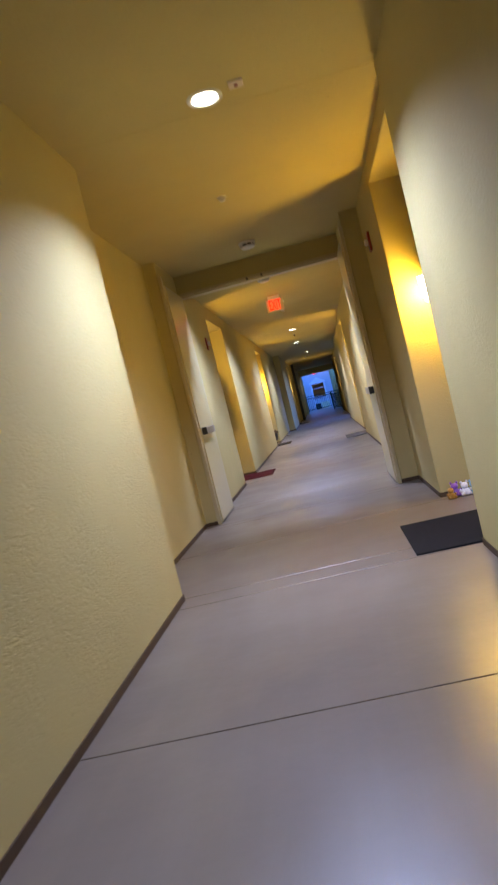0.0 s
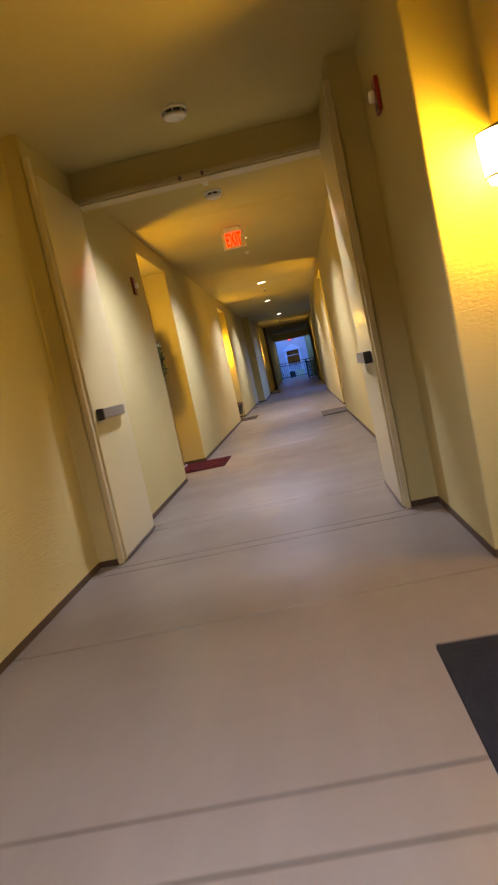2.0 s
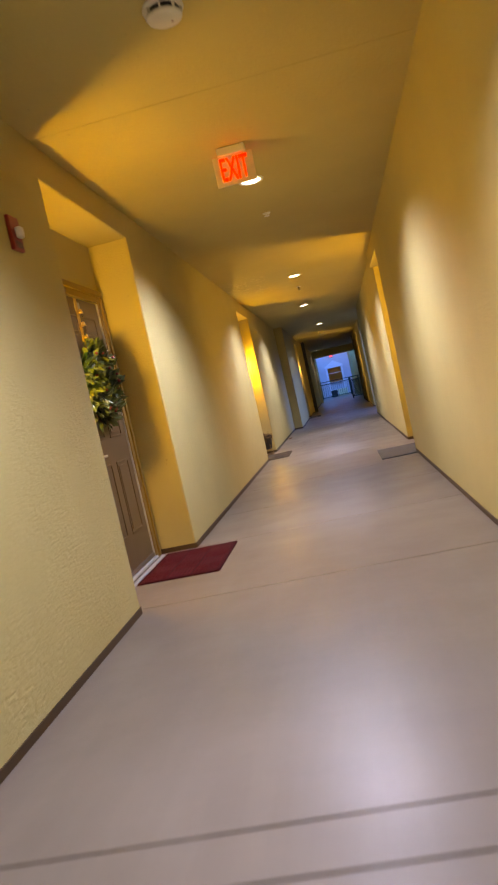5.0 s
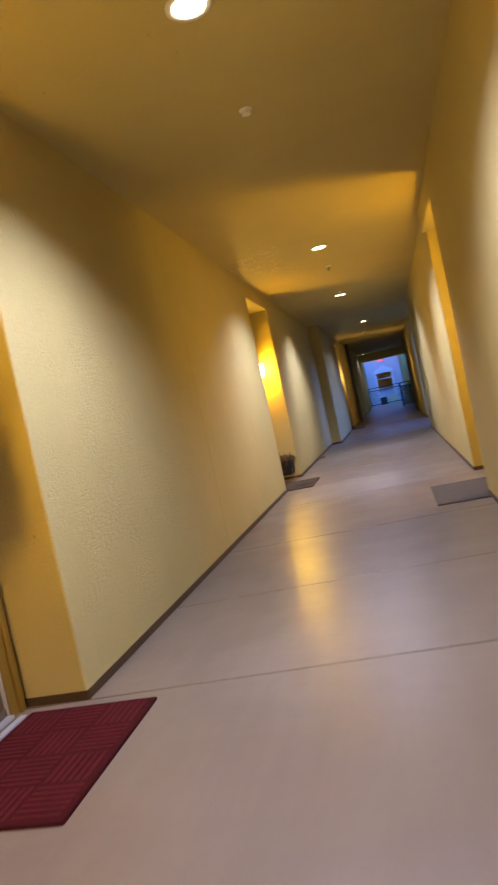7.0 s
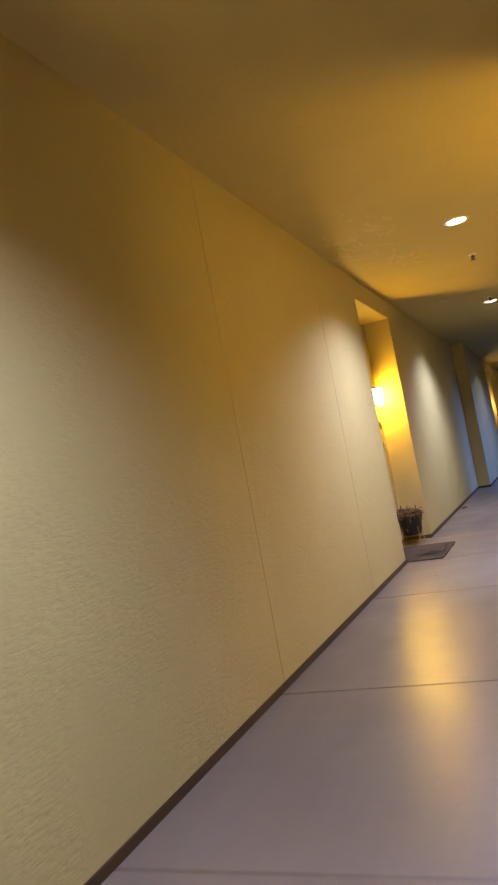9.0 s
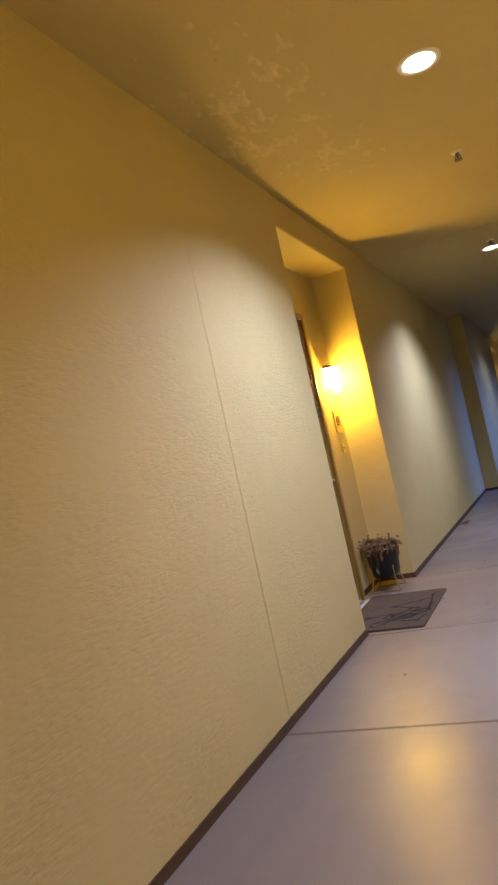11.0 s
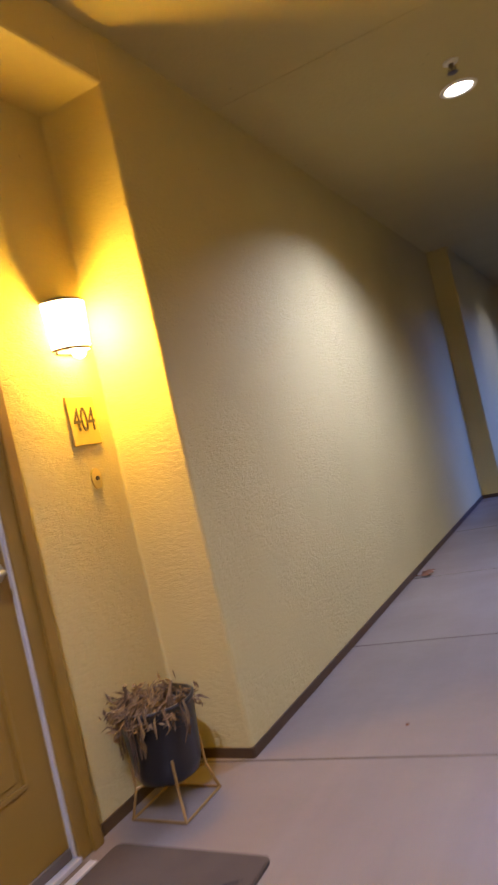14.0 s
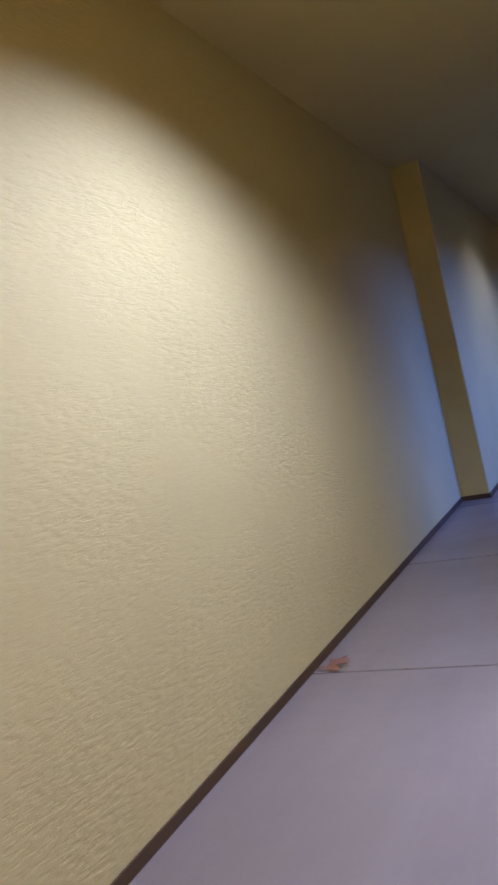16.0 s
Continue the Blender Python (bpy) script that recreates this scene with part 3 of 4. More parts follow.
def number_plate(m, digits):
    t = thing("number_plate", m, "pale gold apartment number plate on the stucco" if not digits else "pale gold plate with dark narrow numerals " + digits, "number plate", "number plates")
    part("plate", boxes((-0.075, 0.075, -0.008, 0.0, -0.09, 0.09), bevel=0.003), M_PLATE, t)
    if digits:
        me = text_mesh(digits, 0.125, 0.0012)
        me.materials.append(M_NUMBER)
        o = new("numerals", me)
        o.parent = t
        o.matrix_basis = pose(0, -0.0098, 0.0, 90, 0, 0)
        o.scale = (0.62, 1.0, 1.0)
    else:
        part("dark_inset", boxes((-0.03, 0.03, -0.011, -0.0085, -0.05, 0.05), bevel=0.001), M_NUMBER, t, "dark illegible number block")


def door_bell(m):
    t = thing("door_bell", m, "small oval brass doorbell button on the stucco", "doorbell", "doorbells")
    b = tube(bmesh.new(), [(0, 0, 0), (0, -0.008, 0)], 0.026, 20)
    for v in b.verts:
        v.co.z *= 1.5
    part("plate", b, M_PLATE, t)
    part("button", tube(bmesh.new(), [(0, -0.008, 0), (0, -0.013, 0)], 0.008, 14), M_NUMBER, t, "dark push button")


def entry_set(x, y, yaw, digits="", plate_dy=0.0, power=SCONCE_W, tint=AMBER):
    lantern(pose(x, y, 1.68, 0, 0, yaw), power, tint)
    number_plate(pose(x, y + plate_dy, 1.335, 0, 0, yaw), digits)
    door_bell(pose(x, y + plate_dy * 1.4, 1.12, 0, 0, yaw))


entry_set(-1.308, 19.31, 90, "404", 0.0)
entry_set(-1.338, 10.67, 90, "", 0.0)
entry_set(1.418, 5.985, -90, "", -0.03)
entry_set(1.468, 15.57, -90, "", 0.0)
entry_set(-1.098, 30.6, 90, "", -0.02, 11, PEACH)
# unseen lantern set, added to brighten the far ceiling and west wall
entry_set(1.618, 31.15, -90, "", 0.02, 16, PEACH)


# ---- alarm strobes ----
def strobe(m):
    t = thing("alarm_strobe", m, "red fire alarm strobe with a clear lens on the wall", "fire alarm", "fire alarms")
    part("backplate", boxes((-0.055, 0.055, -0.022, 0.0, -0.085, 0.085), bevel=0.006), M_RED, t)
    part("lens", boxes((-0.024, 0.024, -0.055, -0.022, -0.028, 0.028), bevel=0.012), M_CLEAR, t, "clear strobe lens")
    for i in range(4):
        part("grille_slot", boxes((-0.035, 0.035, -0.0245, -0.0225, -0.07 + i * 0.008, -0.066 + i * 0.008)), M_BLACK, t)


strobe(pose(1.13, 6.85, 2.29, 0, 0, -90))
strobe(pose(LX, 9.97, 2.11, 0, 0, 90))


# ---- mats ----
def mat_thing(name, x0, x1, y0, y1, material, label, h=0.012, r=0.012):
    t = thing(name, pose((x0 + x1) / 2, (y0 + y1) / 2, 0), label, "doormat", "doormats")
    w, d = (x1 - x0) / 2, (y1 - y0) / 2
    pts = rounded([(-w, -d), (w, -d), (w, d), (-w, d)], r, 5)
    b = prism(pts, 0.0, h * 0.75)
    prism([p * (1 - 0.006 / max(w, d)) for p in pts], h * 0.75, h, b)
    part("pad", b, material, t)
    return t, w, d


t, w, d = mat_thing("doormat", 0.70, 1.30, 4.47, 5.34, M_RUBBER, "black ribbed rubber doormat lying before a recessed door", 0.01)
for i in range(22):
    part("rib", boxes((-w + 0.035, w - 0.035, -d + 0.05 + i * 0.036, -d + 0.062 + i * 0.036, 0.0095, 0.0108)), M_RUBBER, t)

t, w, d = mat_thing("doormat", -1.24, -0.655, 11.16, 12.0, M_REDMAT, "maroon ribbed doormat with basketweave blocks by the threshold", 0.011)
for bi in range(4):
    for bj in range(3):
        cx, cy = -w + 0.02 + (bj + 0.5) * (2 * w - 0.04) / 3, -d + 0.02 + (bi + 0.5) * (2 * d - 0.04) / 4
        hx, hy = (2 * w - 0.04) / 6 - 0.006, (2 * d - 0.04) / 8 - 0.006
        b = bmesh.new()
        for k in range(6):
            f = -1 + (k + 0.5) / 3
            if (bi + bj) % 2:
                box(b, cx + f * hx - 0.009, cx + f * hx + 0.009, cy - hy, cy + hy, 0.011, 0.0135)
            else:
                box(b, cx - hx, cx + hx, cy + f * hy - 0.009, cy + f * hy + 0.009, 0.011, 0.0135)
        part("rib_block", b, M_REDRIB, t)

t, w, d = mat_thing("doormat", -1.215, -0.675, 18.04, 18.93, M_TAUPE, "taupe doormat printed with a black bony figure before the ochre door", 0.012, 0.03)
ink = bmesh.new()
Z = 0.0135


def stroke(pts, r=0.008):
    tube(ink, [(x, y, Z) for x, y in pts], r * 0.8, 5)
    tube(ink, [(x + 0.011, y + 0.006, Z) for x, y in pts], r * 0.3, 5)


# bony figure lying along the mat: skull, jaw, rib cage, hips, bent limbs
def bone(p, q, r=0.007):
    """A long bone: thin shaft with knobbed ends."""
    tube(ink, [(p[0] + (q[0] - p[0]) * k, p[1] + (q[1] - p[1]) * k, Z) for k in (0, 0.1, 0.25, 0.75, 0.9, 1)],
         lambda k: r * (1.0 if abs(k - 0.5) < 0.3 else 1.9), 6)


AX, AY = Vector((0.085, 0.125)).normalized(), Vector((0.125, -0.085)).normalized()
NECK = Vector((0.035, -0.265))
skull = Vector((-0.035, -0.325))
stroke([tuple(skull + AX * 0.062 * math.cos(a) + AY * 0.045 * math.sin(a)) for a in (i * math.pi / 9 for i in range(19))], 0.006)
for s in (-1, 1):
    stroke([tuple(skull + AX * 0.012 + AY * (0.018 * s + 0.006 * math.cos(a)) + AX * 0.008 * math.sin(a)) for a in (i * math.pi / 4 for i in range(9))], 0.005)
for k in range(5):
    stroke([tuple(skull + AX * (0.045 + 0.004 * k) + AY * (-0.02 + 0.01 * k)), tuple(skull + AX * (0.062 + 0.002 * k) + AY * (-0.02 + 0.01 * k))], 0.004)
for k in range(15):
    c = NECK + AX * (0.016 * k - 0.01)
    bone(c - AY * 0.008, c + AY * 0.008, 0.0045)
for k in range(9):
    c = NECK + AX * (0.02 + 0.0155 * k)
    wd = 0.062 + 0.022 * math.sin(math.pi * (k + 1) / 10)
    for s in (-1, 1):
        stroke([tuple(c + AY * s * wd * math.sin(a) + AX * 0.03 * (1 - math.cos(a * 1.5))) for a in (i * 0.26 for i in range(7))], 0.0045)
for s in (-1, 1):
    stroke([tuple(NECK + AY * s * 0.012), tuple(NECK + AX * 0.012 + AY * s * 0.085)], 0.006)
    stroke([tuple(NECK + AX * (0.05 + 0.02 * k) + AY * s * (0.075 + 0.012 * math.sin(k))) for k in range(6)], 0.004)
hip = NECK + AX * 0.235
for s in (-1, 1):
    stroke([tuple(hip + AY * s * (0.012 + 0.034 * (1 - math.cos(a))) + AX * 0.036 * math.sin(a)) for a in (i * 0.63 for i in range(11))], 0.008)
    stroke([tuple(hip + AY * s * 0.03), tuple(hip + AX * 0.03 + AY * s * 0.012)], 0.007)
bone((hip - AY * 0.065 + AX * 0.02), (-0.035, 0.065), 0.008)
bone((-0.035, 0.065), (0.145, 0.165), 0.006)
stroke([(0.145, 0.165), (0.165, 0.195), (0.20, 0.20)], 0.008)
bone((hip + AY * 0.065 + AX * 0.02), (0.225, 0.06), 0.008)
bone((0.225, 0.06), (0.20, 0.27), 0.006)
stroke([(0.20, 0.27), (0.19, 0.31), (0.225, 0.33)], 0.008)
bone(NECK - AY * 0.085 + AX * 0.012, (0.005, -0.115), 0.007)
bone((0.005, -0.115), (-0.12, -0.165), 0.005)
for k in range(5):
    stroke([(-0.12, -0.165), (-0.165 - 0.004 * (2 - abs(k - 2)), -0.20 + 0.014 * k)], 0.004)
bone(NECK + AY * 0.085 + AX * 0.012, (0.205, -0.315), 0.007)
bone((0.205, -0.315), (0.235, -0.20), 0.005)
for v in ink.verts:
    v.co.z = Z + (v.co.z - Z) * 0.12 - 0.0008
part("printed_figure", ink, M_INK, t, "printed black bone figure")

t, w, d = mat_thing("doormat", 0.70, 1.24, 15.18, 16.22, M_GREYMAT, "plain grey doormat before a recessed door", 0.012)
t, w, d = mat_thing("doormat", -0.95, -0.42, 29.45, 30.35, M_GREYMAT, "plain grey doormat at the far doorway", 0.012)


# ---- wreaths ----
def leaf_shape(b, p, d, side, length, width):
    """A folded pointed leaf."""
    up = d.cross(side).normalized()
    a, m1, tip = p, p + d * length * 0.5 + up * width * 0.15, p + d * length
    l1, l2 = m1 + side * width + up * width * 0.3, m1 - side * width + up * width * 0.3
    va, vm, vt, v1, v2 = (b.verts.new(k) for k in (a, m1, tip, l1, l2))
    for f in ((va, v1, vm), (v1, vt, vm), (va, vm, v2), (vm, vt, v2)):
        b.faces.new(f)


def wreath(m, R, r, n, length, width, material, label, rng):
    t = thing("wreath", m, label, "wreath")
    b = bmesh.new()
    for i in range(n):
        a = rng.uniform(0, 2 * math.pi)
        c = Vector((math.cos(a), 0, math.sin(a)))
        k = rng.uniform(0, 2 * math.pi)
        rad = (c * math.cos(k) + Vector((0, -1, 0)) * abs(math.sin(k))).normalized()
        p = c * R + rad * r * rng.uniform(0.2, 0.9)
        tang = Vector((-math.sin(a), 0, math.cos(a))) * (1 if rng.random() < 0.75 else -1)
        dd = (rad * rng.uniform(0.3, 1.0) + tang * rng.uniform(0.2, 1.0) + Vector((rng.uniform(-.3, .3), rng.uniform(-.3, .1), rng.uniform(-.3, .3)))).normalized()
        side = dd.cross(Vector((rng.uniform(-1, 1), rng.uniform(-1, 1), rng.uniform(-1, 1)))).normalized()
        leaf_shape(b, p, dd, side, length * rng.uniform(0.7, 1.25), width * rng.uniform(0.7, 1.2))
    part("foliage", b, material, t)
    ring = tube(bmesh.new(), [(R * math.cos(a), -r * 0.35, R * math.sin(a)) for a in (2 * math.pi * i / 40 for i in range(40))], r * 0.5, 8, True)
    part("twig_ring", ring, M_GREEN, t, "dense dark green core")
    return t


rng = random.Random(7)
t = wreath(pose(-1.302, 18.42, 1.42, 0, 0, 90), 0.175, 0.075, 1500, 0.05, 0.006, M_GREEN, "dark green needle wreath with a red bow on the ochre door", rng)
bow = bmesh.new()
for s in (-1, 1):
    tube(bow, [(0, -0.10, 0.2), (s * 0.05, -0.13, 0.245), (s * 0.1, -0.12, 0.23), (s * 0.09, -0.11, 0.19), (s * 0.03, -0.11, 0.185), (0, -0.10, 0.2)], 0.02, 8)
    tube(bow, [(0, -0.10, 0.19), (s * 0.035, -0.11, 0.13), (s * 0.07, -0.10, 0.06)], lambda k: 0.012 + 0.01 * k, 8)
tube(bow, [(-0.015, -0.12, 0.205), (0.015, -0.12, 0.205)], 0.026, 8)
part("bow", bow, M_BOW, t, "red ribbon bow", True)

t = wreath(pose(-1.332, 11.51, 1.42, 0, 0, 90), 0.19, 0.115, 620, 0.085, 0.024, M_GREENLEAF, "full green leafy wreath hanging on the taupe door", rng)
for i in range(16):
    a = rng.uniform(0, 6.28)
    rr = 0.19 + rng.uniform(-0.06, 0.06)
    part("berry", lathe([(0.001, -0.011), (0.009, -0.007), (0.012, 0), (0.009, 0.007), (0.001, 0.011)], 8,
                        at=(rr * math.cos(a), -0.125 + rng.uniform(-.01, .02), rr * math.sin(a))), M_BOW, t, "dark red berry", True)
t = thing("wreath_hanger", pose(-1.336, 11.51, 1.62, 0, 0, 90), "brass over-door wreath hanger strip with small bells", "hanger")
part("strap", boxes((-0.022, 0.022, -0.008, -0.002, 0.0, 0.435), bevel=0.002), M_BRASS, t)
for z in (0.15, 0.24, 0.33):
    part("bell", lathe([(0.004, 0.02), (0.012, 0.014), (0.016, 0.0), (0.02, -0.012)], 12, at=(0.0, -0.026, z)), M_BRASS, t, "", True)

# ---- dead plant in a pot on a wire stand ----
t = thing("plant_stand", pose(-1.145, 19.16, 0) @ Matrix.Scale(1.2, 4), "low gold wire plant stand in the corner of the recess", "plant stand")
part("base_wire", tube(bmesh.new(), [(0.125 * math.cos(a), 0.125 * math.sin(a), 0.005) for a in (math.pi / 4 + i * math.pi / 2 for i in range(4))], 0.004, 6, True), M_WIRE, t)
for i in range(4):
    a = math.pi / 4 + i * math.pi / 2
    part("leg", tube(bmesh.new(), [(0.098 * math.cos(a), 0.098 * math.sin(a), 0.16), (0.1 * math.cos(a), 0.1 * math.sin(a), 0.08), (0.125 * math.cos(a), 0.125 * math.sin(a), 0.004)], 0.004, 6), M_WIRE, t)
for s in (-1, 1):
    part("cross_wire", tube(bmesh.new(), [(-0.07, -0.07 * s, 0.081), (0.07, 0.07 * s, 0.081)], 0.0035, 6), M_WIRE, t)
t = thing("potted_plant", pose(-1.145, 19.16, 0.103) @ Matrix.Scale(1.2, 4), "dark glazed pot of dead brown trailing vine on a wire stand", "potted plant")
part("pot", lathe([(0.07, 0.0), (0.084, 0.008), (0.095, 0.04), (0.108, 0.2), (0.112, 0.205), (0.112, 0.212), (0.104, 0.212), (0.1, 0.17)], 28), M_POT, t, "", True)
part("soil", lathe([(0.09, 0.172), (0.05, 0.18), (0.001, 0.182)], 20), M_SOIL, t, "", True)
vine = bmesh.new()
for i in range(190):
    a = rng.gauss(-2.0, 1.25)
    r0 = rng.uniform(0.0, 0.07)
    out = rng.uniform(0.07, 0.135)
    drop = rng.uniform(-0.13, 0.0) if i % 7 == 0 else rng.uniform(-0.03, 0.035)
    wob = rng.uniform(-0.4, 0.4)
    pts = [(r0 * math.cos(a), r0 * math.sin(a), 0.175), ((r0 + out) / 2 * math.cos(a + wob * .5), (r0 + out) / 2 * math.sin(a + wob * .5), 0.215 + rng.uniform(-.015, .022)),
           (out * math.cos(a + wob), out * math.sin(a + wob), 0.2 + drop * 0.5), (out * 1.02 * math.cos(a + wob), out * 1.02 * math.sin(a + wob), 0.19 + drop)]
    tube(vine, pts, lambda k: 0.0038 * (1 - 0.6 * k), 5)
    for k in range(3 if i % 7 else 1):
        p = Vector(pts[1 + k]) + Vector((rng.uniform(-.012, .012), rng.uniform(-.012, .012), rng.uniform(-.01, .012)))
        dd = Vector((rng.uniform(-1, 1), rng.uniform(-1, 1), rng.uniform(-.8, .6))).normalized()
        leaf_shape(vine, p, dd, dd.orthogonal().normalized(), rng.uniform(0.022, 0.046), rng.uniform(0.002, 0.006))
# pale withered strands hanging down over the pot, and a few stubs sticking up
for i in range(11):
    a = rng.uniform(-2.6, 0.15)
    ln = rng.choice((0.03, 0.05, 0.06, 0.09, 0.14))
    pts = [(0.09 * math.cos(a), 0.09 * math.sin(a), 0.2), (0.116 * math.cos(a), 0.116 * math.sin(a), 0.218),
           (0.12 * math.cos(a + 0.05), 0.12 * math.sin(a + 0.05), 0.19 - ln * 0.5), (0.114 * math.cos(a - 0.06), 0.114 * math.sin(a - 0.06), 0.2 - ln)]
    tube(vine, pts, lambda k: 0.0018 + 0.003 * k * (1 - k) * 2, 5)
    if i % 3 == 0:
        tip = Vector(pts[3])
        leaf_shape(vine, tip + Vector((0, 0, 0.02)), Vector((0.1, 0.1, -1)).normalized(), Vector((-math.sin(a), math.cos(a), 0)), 0.05, 0.011)
for a, h in ((-2.6, 0.275), (-1.6, 0.25), (-0.3, 0.262), (2.7, 0.25)):
    tube(vine, [(0.06 * math.cos(a), 0.06 * math.sin(a), 0.18), (0.075 * math.cos(a), 0.075 * math.sin(a), 0.23), (0.07 * math.cos(a + 0.3), 0.07 * math.sin(a + 0.3), h)], 0.006, 6)
part("dead_vine", vine, M_DRY, t, "shrivelled brown vine")

# ---- toys on the floor by the recess ----
def toy(x, y, color, label, s=1.0, yaw=0, ears=True):
    b = bmesh.new()
    lathe([(0.001, 0.0), (0.036, 0.004), (0.045, 0.03), (0.034, 0.062), (0.02, 0.072)], 14, b)
    lathe([(0.001, 0.062), (0.026, 0.07), (0.036, 0.095), (0.026, 0.122), (0.001, 0.13)], 14, b)
    for k in (-1, 1):
        lathe([(0.001, -0.02), (0.016, -0.012), (0.018, 0.004), (0.001, 0.02)], 8, b, (k * 0.034, -0.03, 0.022))
        lathe([(0.001, -0.018), (0.012, -0.008), (0.012, 0.008), (0.001, 0.018)], 8, b, (k * 0.046, -0.012, 0.055))
        if ears:
            lathe([(0.001, -0.012), (0.012, -0.004), (0.011, 0.01), (0.001, 0.02)], 8, b, (k * 0.026, 0, 0.125))
    m = plain("toy " + label.split()[1], color, 0.35, 0, 0.3, 60)
    ob = link("toy_figure", b, m, None, "", True)
    ob.matrix_world = pose(x, y, 0, 0, 0, yaw) @ Matrix.Scale(s, 4)
    tagged(ob, label, "toy", "toys on the floor")


toy(1.19, 5.955, (0.45, 0.22, 0.03), "small amber toy figure sitting by the wall", 0.7, 10, False)
toy(1.235, 6.02, (0.26, 0.10, 0.45), "small purple toy figure sitting by the wall", 0.86, -10)
toy(1.305, 5.97, (0.78, 0.76, 0.76), "small white toy figure sitting by the wall", 0.85, 5)
toy(1.375, 5.99, (0.22, 0.45, 0.66), "small blue toy figure sitting by the wall", 0.8, -15)

# ---- litter on the floor ----
def dry_leaf(x, y, s, yaw):
    b = bmesh.new()
    for k, (a, ln) in enumerate(((0, 0.07), (0.6, 0.05), (-0.6, 0.05), (2.6, 0.03))):
        dd = Vector((math.cos(a), math.sin(a), 0.25 - 0.1 * k))
        leaf_shape(b, Vector((0, 0, 0.006)), dd.normalized(), Vector((-math.sin(a), math.cos(a), 0.3)).normalized(), ln * s, 0.014 * s)
    ob = link("dry_leaf", b, M_LEAF)
    ob.matrix_world = pose(x, y, 0.0, 0, 0, yaw)
    tagged(ob, "crumpled dry brown leaf on the concrete floor", "leaf", "fallen leaves")


dry_leaf(-0.955, 21.88, 1.6, 20)
dry_leaf(-0.91, 21.93, 0.8, 70)
dry_leaf(-0.5, 19.70, 0.28, 30)
dry_leaf(-0.62, 17.25, 0.35, 120)
dry_leaf(-0.35, 18.4, 0.3, 200)
dry_leaf(-0.66, 18.62, 0.4, 80)

# ---- landing and far end ----
def railing(m, length, label, panel=False):
    t = thing("railing", m, label, "railing", "landing railings")
    for z, nm in ((1.05, "top_rail"), (0.9, "mid_rail"), (0.1, "bottom_rail")):
        part(nm, boxes((0, length, -0.025, 0.025, z - 0.02, z + 0.02), bevel=0.004), M_RAIL, t)
    for i in range(int(length / 1.1) + 1):
        x = min(length, i * length / max(1, int(length / 1.1)))
        part("post", boxes((x - 0.03, x + 0.03, -0.03, 0.03, 0, 1.07), bevel=0.004), M_RAIL, t)
    n = int(length / 0.12)
    for i in range(1, n):
        x = i * length / n
        part("baluster", boxes((x - 0.009, x + 0.009, -0.009, 0.009, 0.1, 0.9)), M_RAIL, t)
    return t


railing(pose(0.95, 40.5, 0), 2.2, "dark green metal railing across the landing")
railing(pose(0.95, 40.5, 0, 0, 0, 74), 3.2, "dark green metal railing along the stair opening")
railing(pose(-0.72, 49.0, 0), 1.75, "dark green metal railing before the facing block")
wall("wall_landing_east", [(1.30, 44.6), (1.30, 51.0), (8.8, 51.0), (8.8, 44.6)], "pale stucco wall beyond the landing", 6.0)
wall("wall_north", [(-2.4, 52.0), (-2.4, 52.3), (-0.15, 52.3), (-0.15, 52.0)], "pale stucco facade of the facing block in blue dusk", 7.0, M_BLUEWALL, False)
wall("wall_north_east", [(0.72, 52.0), (0.72, 52.3), (8.8, 52.3), (8.8, 52.0)], "pale stucco facade of the facing block in blue dusk", 7.0, M_BLUEWALL, False)
structure(link("wall_north_head", boxes((-0.15, 0.72, 52.0, 52.3, 1.86, 7.0), (-0.15, 0.72, 52.0, 52.3, 0.0, 0.92)), M_BLUEWALL), "pale stucco facade above and below the facing window", "wall")
arch = thing("window_1", pose(0.285, 51.98, 0), "white trimmed gabled window in the facing block with warm light behind", "window")
tagged(arch, kind="structure")
for s in (-1, 1):
    part("side_trim", boxes((min(s * 0.435, s * 0.56), max(s * 0.435, s * 0.56), -0.05, 0.0, 0.0, 1.86), bevel=0.01), M_TRIM, arch)
part("head_trim", boxes((-0.6, 0.6, -0.07, 0.0, 1.86, 1.97), bevel=0.01), M_TRIM, arch)
gable = bmesh.new()
g0 = [gable.verts.new(v) for v in ((-0.62, -0.07, 1.97), (0.62, -0.07, 1.97), (0, -0.07, 2.34))]
g1 = [gable.verts.new((v.co.x, 0.0, v.co.z)) for v in g0]
gable.faces.new(g0)
gable.faces.new(g1[::-1])
for i in range(3):
    gable.faces.new((g0[i], g1[i], g1[(i + 1) % 3], g0[(i + 1) % 3]))
part("gable_trim", gable, M_TRIM, arch)
part("sill", boxes((-0.5, 0.5, -0.09, 0.0, 0.86, 0.93), bevel=0.01), M_TRIM, arch)
part("transom", boxes((-0.43, 0.43, 0.05, 0.1, 1.5, 1.54)), M_TRIM, arch)
# the passage behind the opening, with a lamp of its own
wall("wall_passage_west", [(-0.9, 52.3), (-0.9, 60.0), (-0.7, 60.0), (-0.7, 52.3)], "cream wall of the passage beyond", 2.8, M_WALL, False)
wall("wall_passage_east", [(1.3, 52.3), (1.3, 60.0), (1.5, 60.0), (1.5, 52.3)], "cream wall of the passage beyond", 2.8, M_WALL, False)
wall("wall_passage_end", [(-0.9, 60.0), (-0.9, 60.2), (1.5, 60.2), (1.5, 60.0)], "cream wall ending the passage beyond", 2.8, M_WALL, False)
structure(link("floor_passage", boxes((-2.4, 9.0, 52.0, 60.4, -0.3, 0.0)), M_FLOOR), "concrete floor of the passage beyond", "floor")
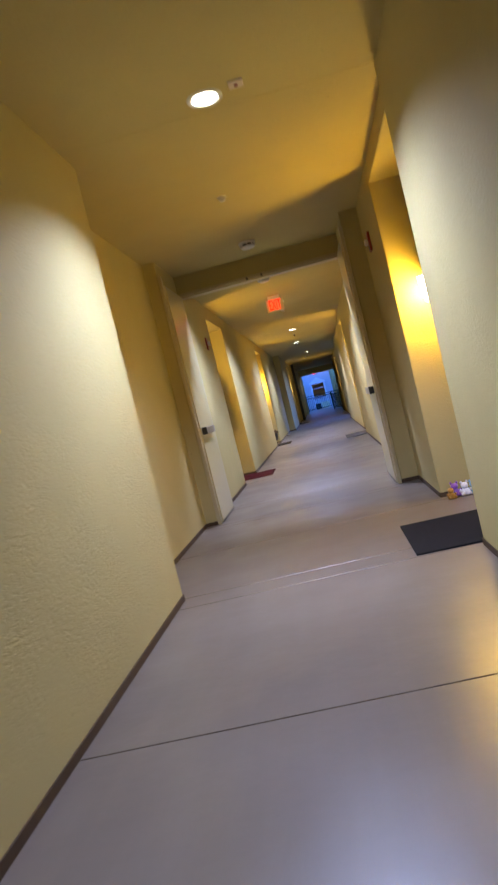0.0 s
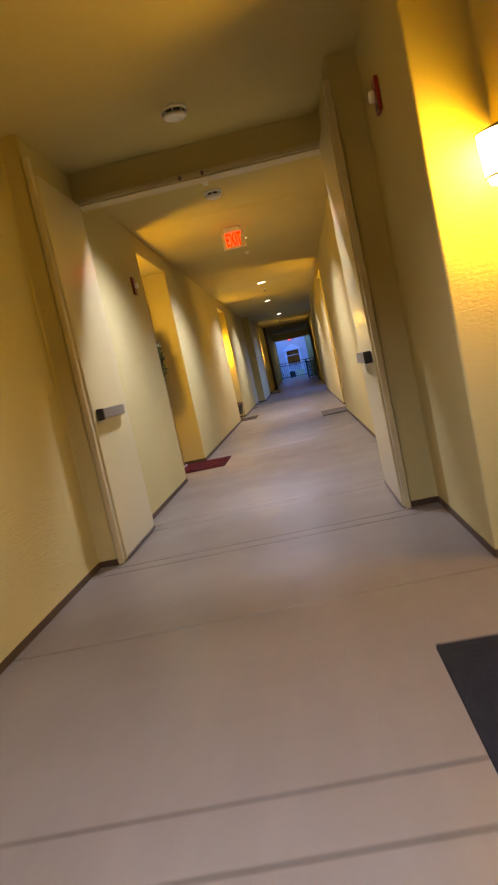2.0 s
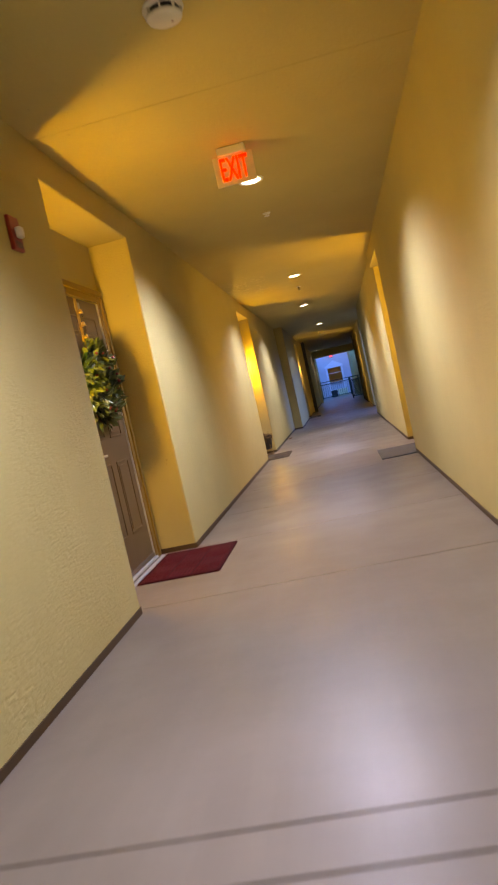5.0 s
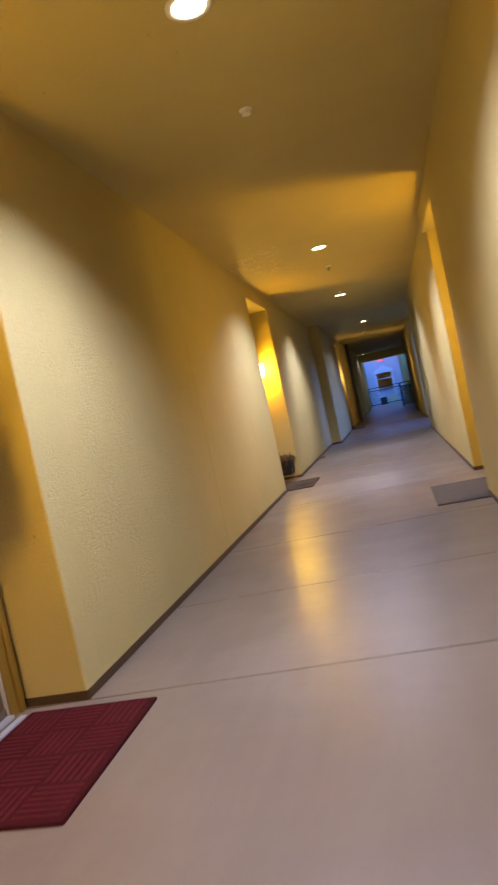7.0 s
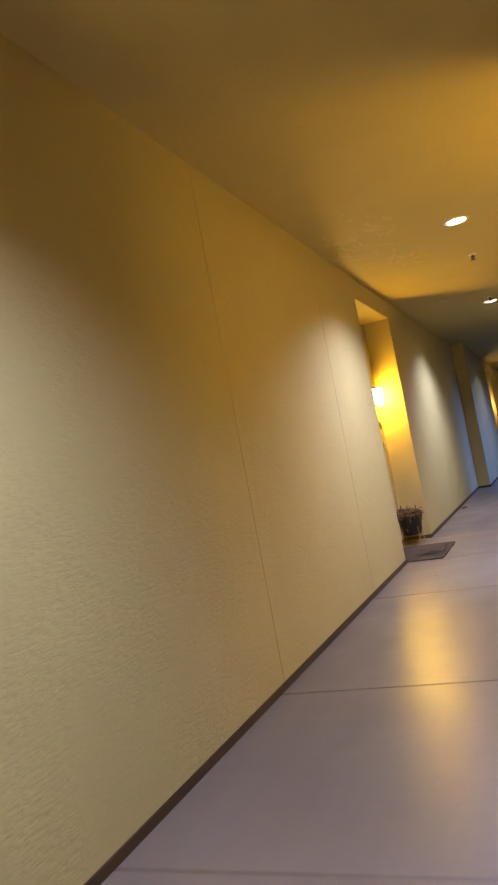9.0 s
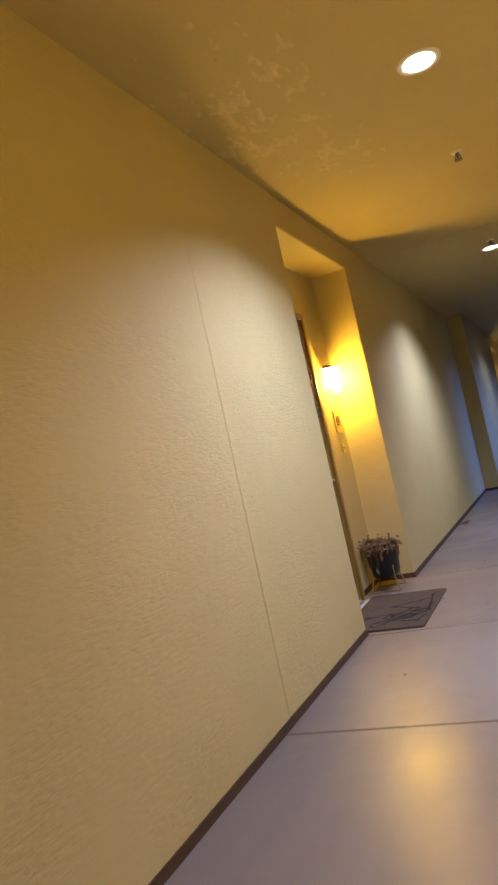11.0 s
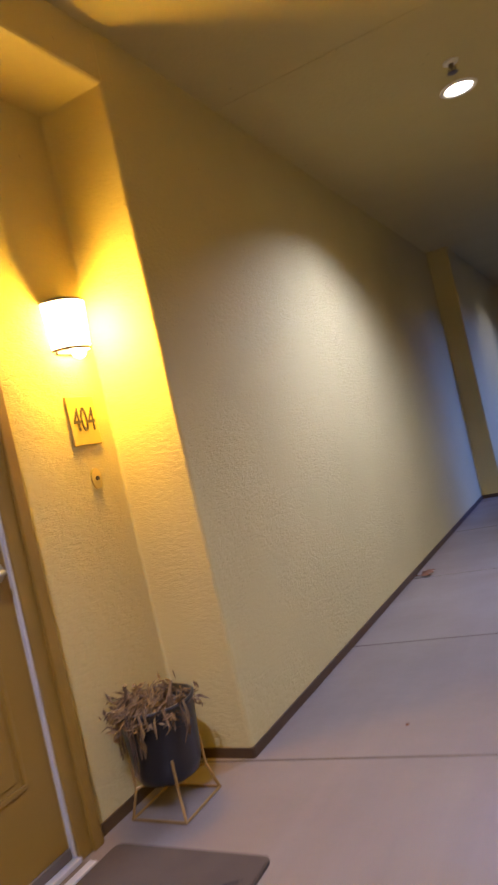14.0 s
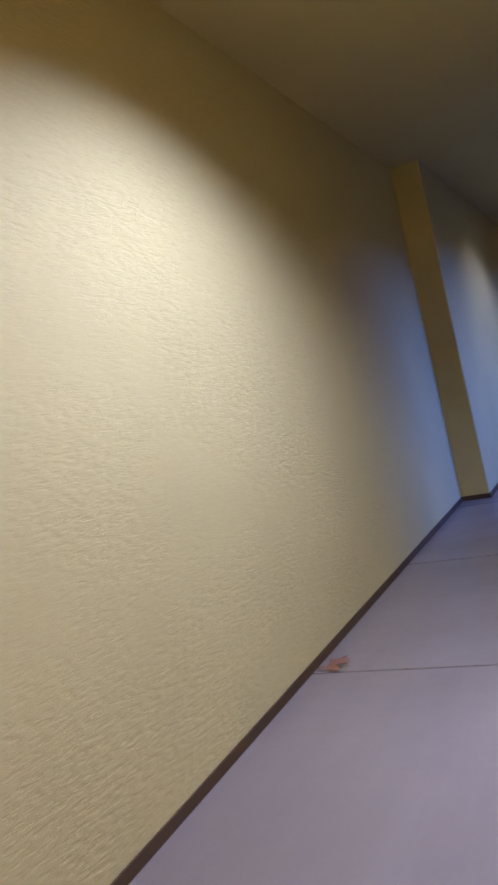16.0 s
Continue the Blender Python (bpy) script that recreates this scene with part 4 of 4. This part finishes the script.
structure(link("ceiling_passage", boxes((-0.9, 1.5, 52.3, 60.2, 2.8, 2.95)), M_CEIL), "plaster ceiling of the passage beyond", "ceiling")
sconce_lamp(0.9, 55.0, 1.9, 45, (1.0, 0.8, 0.55))
planter = thing("planter", pose(0.02, 50.6, 0), "square dark planter box on the landing", "planter")
part("tub", boxes((-0.2, 0.2, -0.2, 0.2, 0.0, 0.42), bevel=0.02), M_BLACK, planter)
part("soil", boxes((-0.17, 0.17, -0.17, 0.17, 0.42, 0.424)), M_SOIL, planter)
# box stands where a low warm glow is; the glow is in its colour
crate = thing("crate", pose(0.55, 50.7, 0), "low box on the landing behind the railing with a warm glow painted in", "box")
part("body", boxes((-0.3, 0.3, -0.2, 0.2, 0.0, 0.38), bevel=0.02), M_CRATE, crate)
part("lid", boxes((-0.32, 0.32, -0.22, 0.22, 0.38, 0.44), bevel=0.015), M_CRATE, crate)
# leaf folded back beyond the second header, and the jamb posts before it
fire_door("door_8", pose(-0.66, 43.5, 0, 0, 0, 90), 1)
# posts take a dark paint in place of shade, as the lantern would light them
for x0, x1, y0 in ((-0.73, -0.60, 33.3), (1.30, 1.325, 36.2)):
    structure(link("trim", boxes((x0, x1, y0, y0 + 0.22, 0, CEIL - 0.002), bevel=0.006), M_CASING_DARK), "jamb post beside the corridor with its shade put in as dark paint", "door frame")
structure(link("trim", boxes((-0.722, -0.60, 43.2, 43.4, 0, 2.40), bevel=0.006), M_WALL), "cream plaster jamb under the far header", "door frame")
structure(link("ground", boxes((-400, 400, -400, 400, -12.3, -12.0)), plain("dark ground", (0.07, 0.07, 0.06), 0.9, 0, 0.3, 0.05)),
          "dark ground far below the raised corridor", "ground")

# ---- floor slabs ----
# the saw cuts run a little askew across the corridor
def skew(y):
    return 0.04 if y < 13 else 0.07


def slab(y0, y1, x0, x1):
    k0, k1 = skew(y0), skew(y1)
    pts = [(x0, y0 + k0 * x0 + 0.0045), (x1, y0 + k0 * x1 + 0.0045), (x1, y1 + k1 * x1 - 0.0045), (x0, y1 + k1 * x0 - 0.0045)]
    b = prism(pts, -0.05, 0.0)
    bmesh.ops.bevel(b, geom=list(b.edges), offset=0.0015, segments=1, affect="EDGES", profile=0.5)
    part("slab", b, M_FLOOR, bed)


for a, b_ in zip(JOINTS, JOINTS[1:]):
    slab(a, b_, -2.38, 2.58)
for a, b_ in ((24.9, 28.0), (28.0, 31.5), (31.5, 35.6), (35.6, 40.0), (40.0, 45.0), (45.0, 52.0)):
    slab(a, b_, -2.38, 8.9)
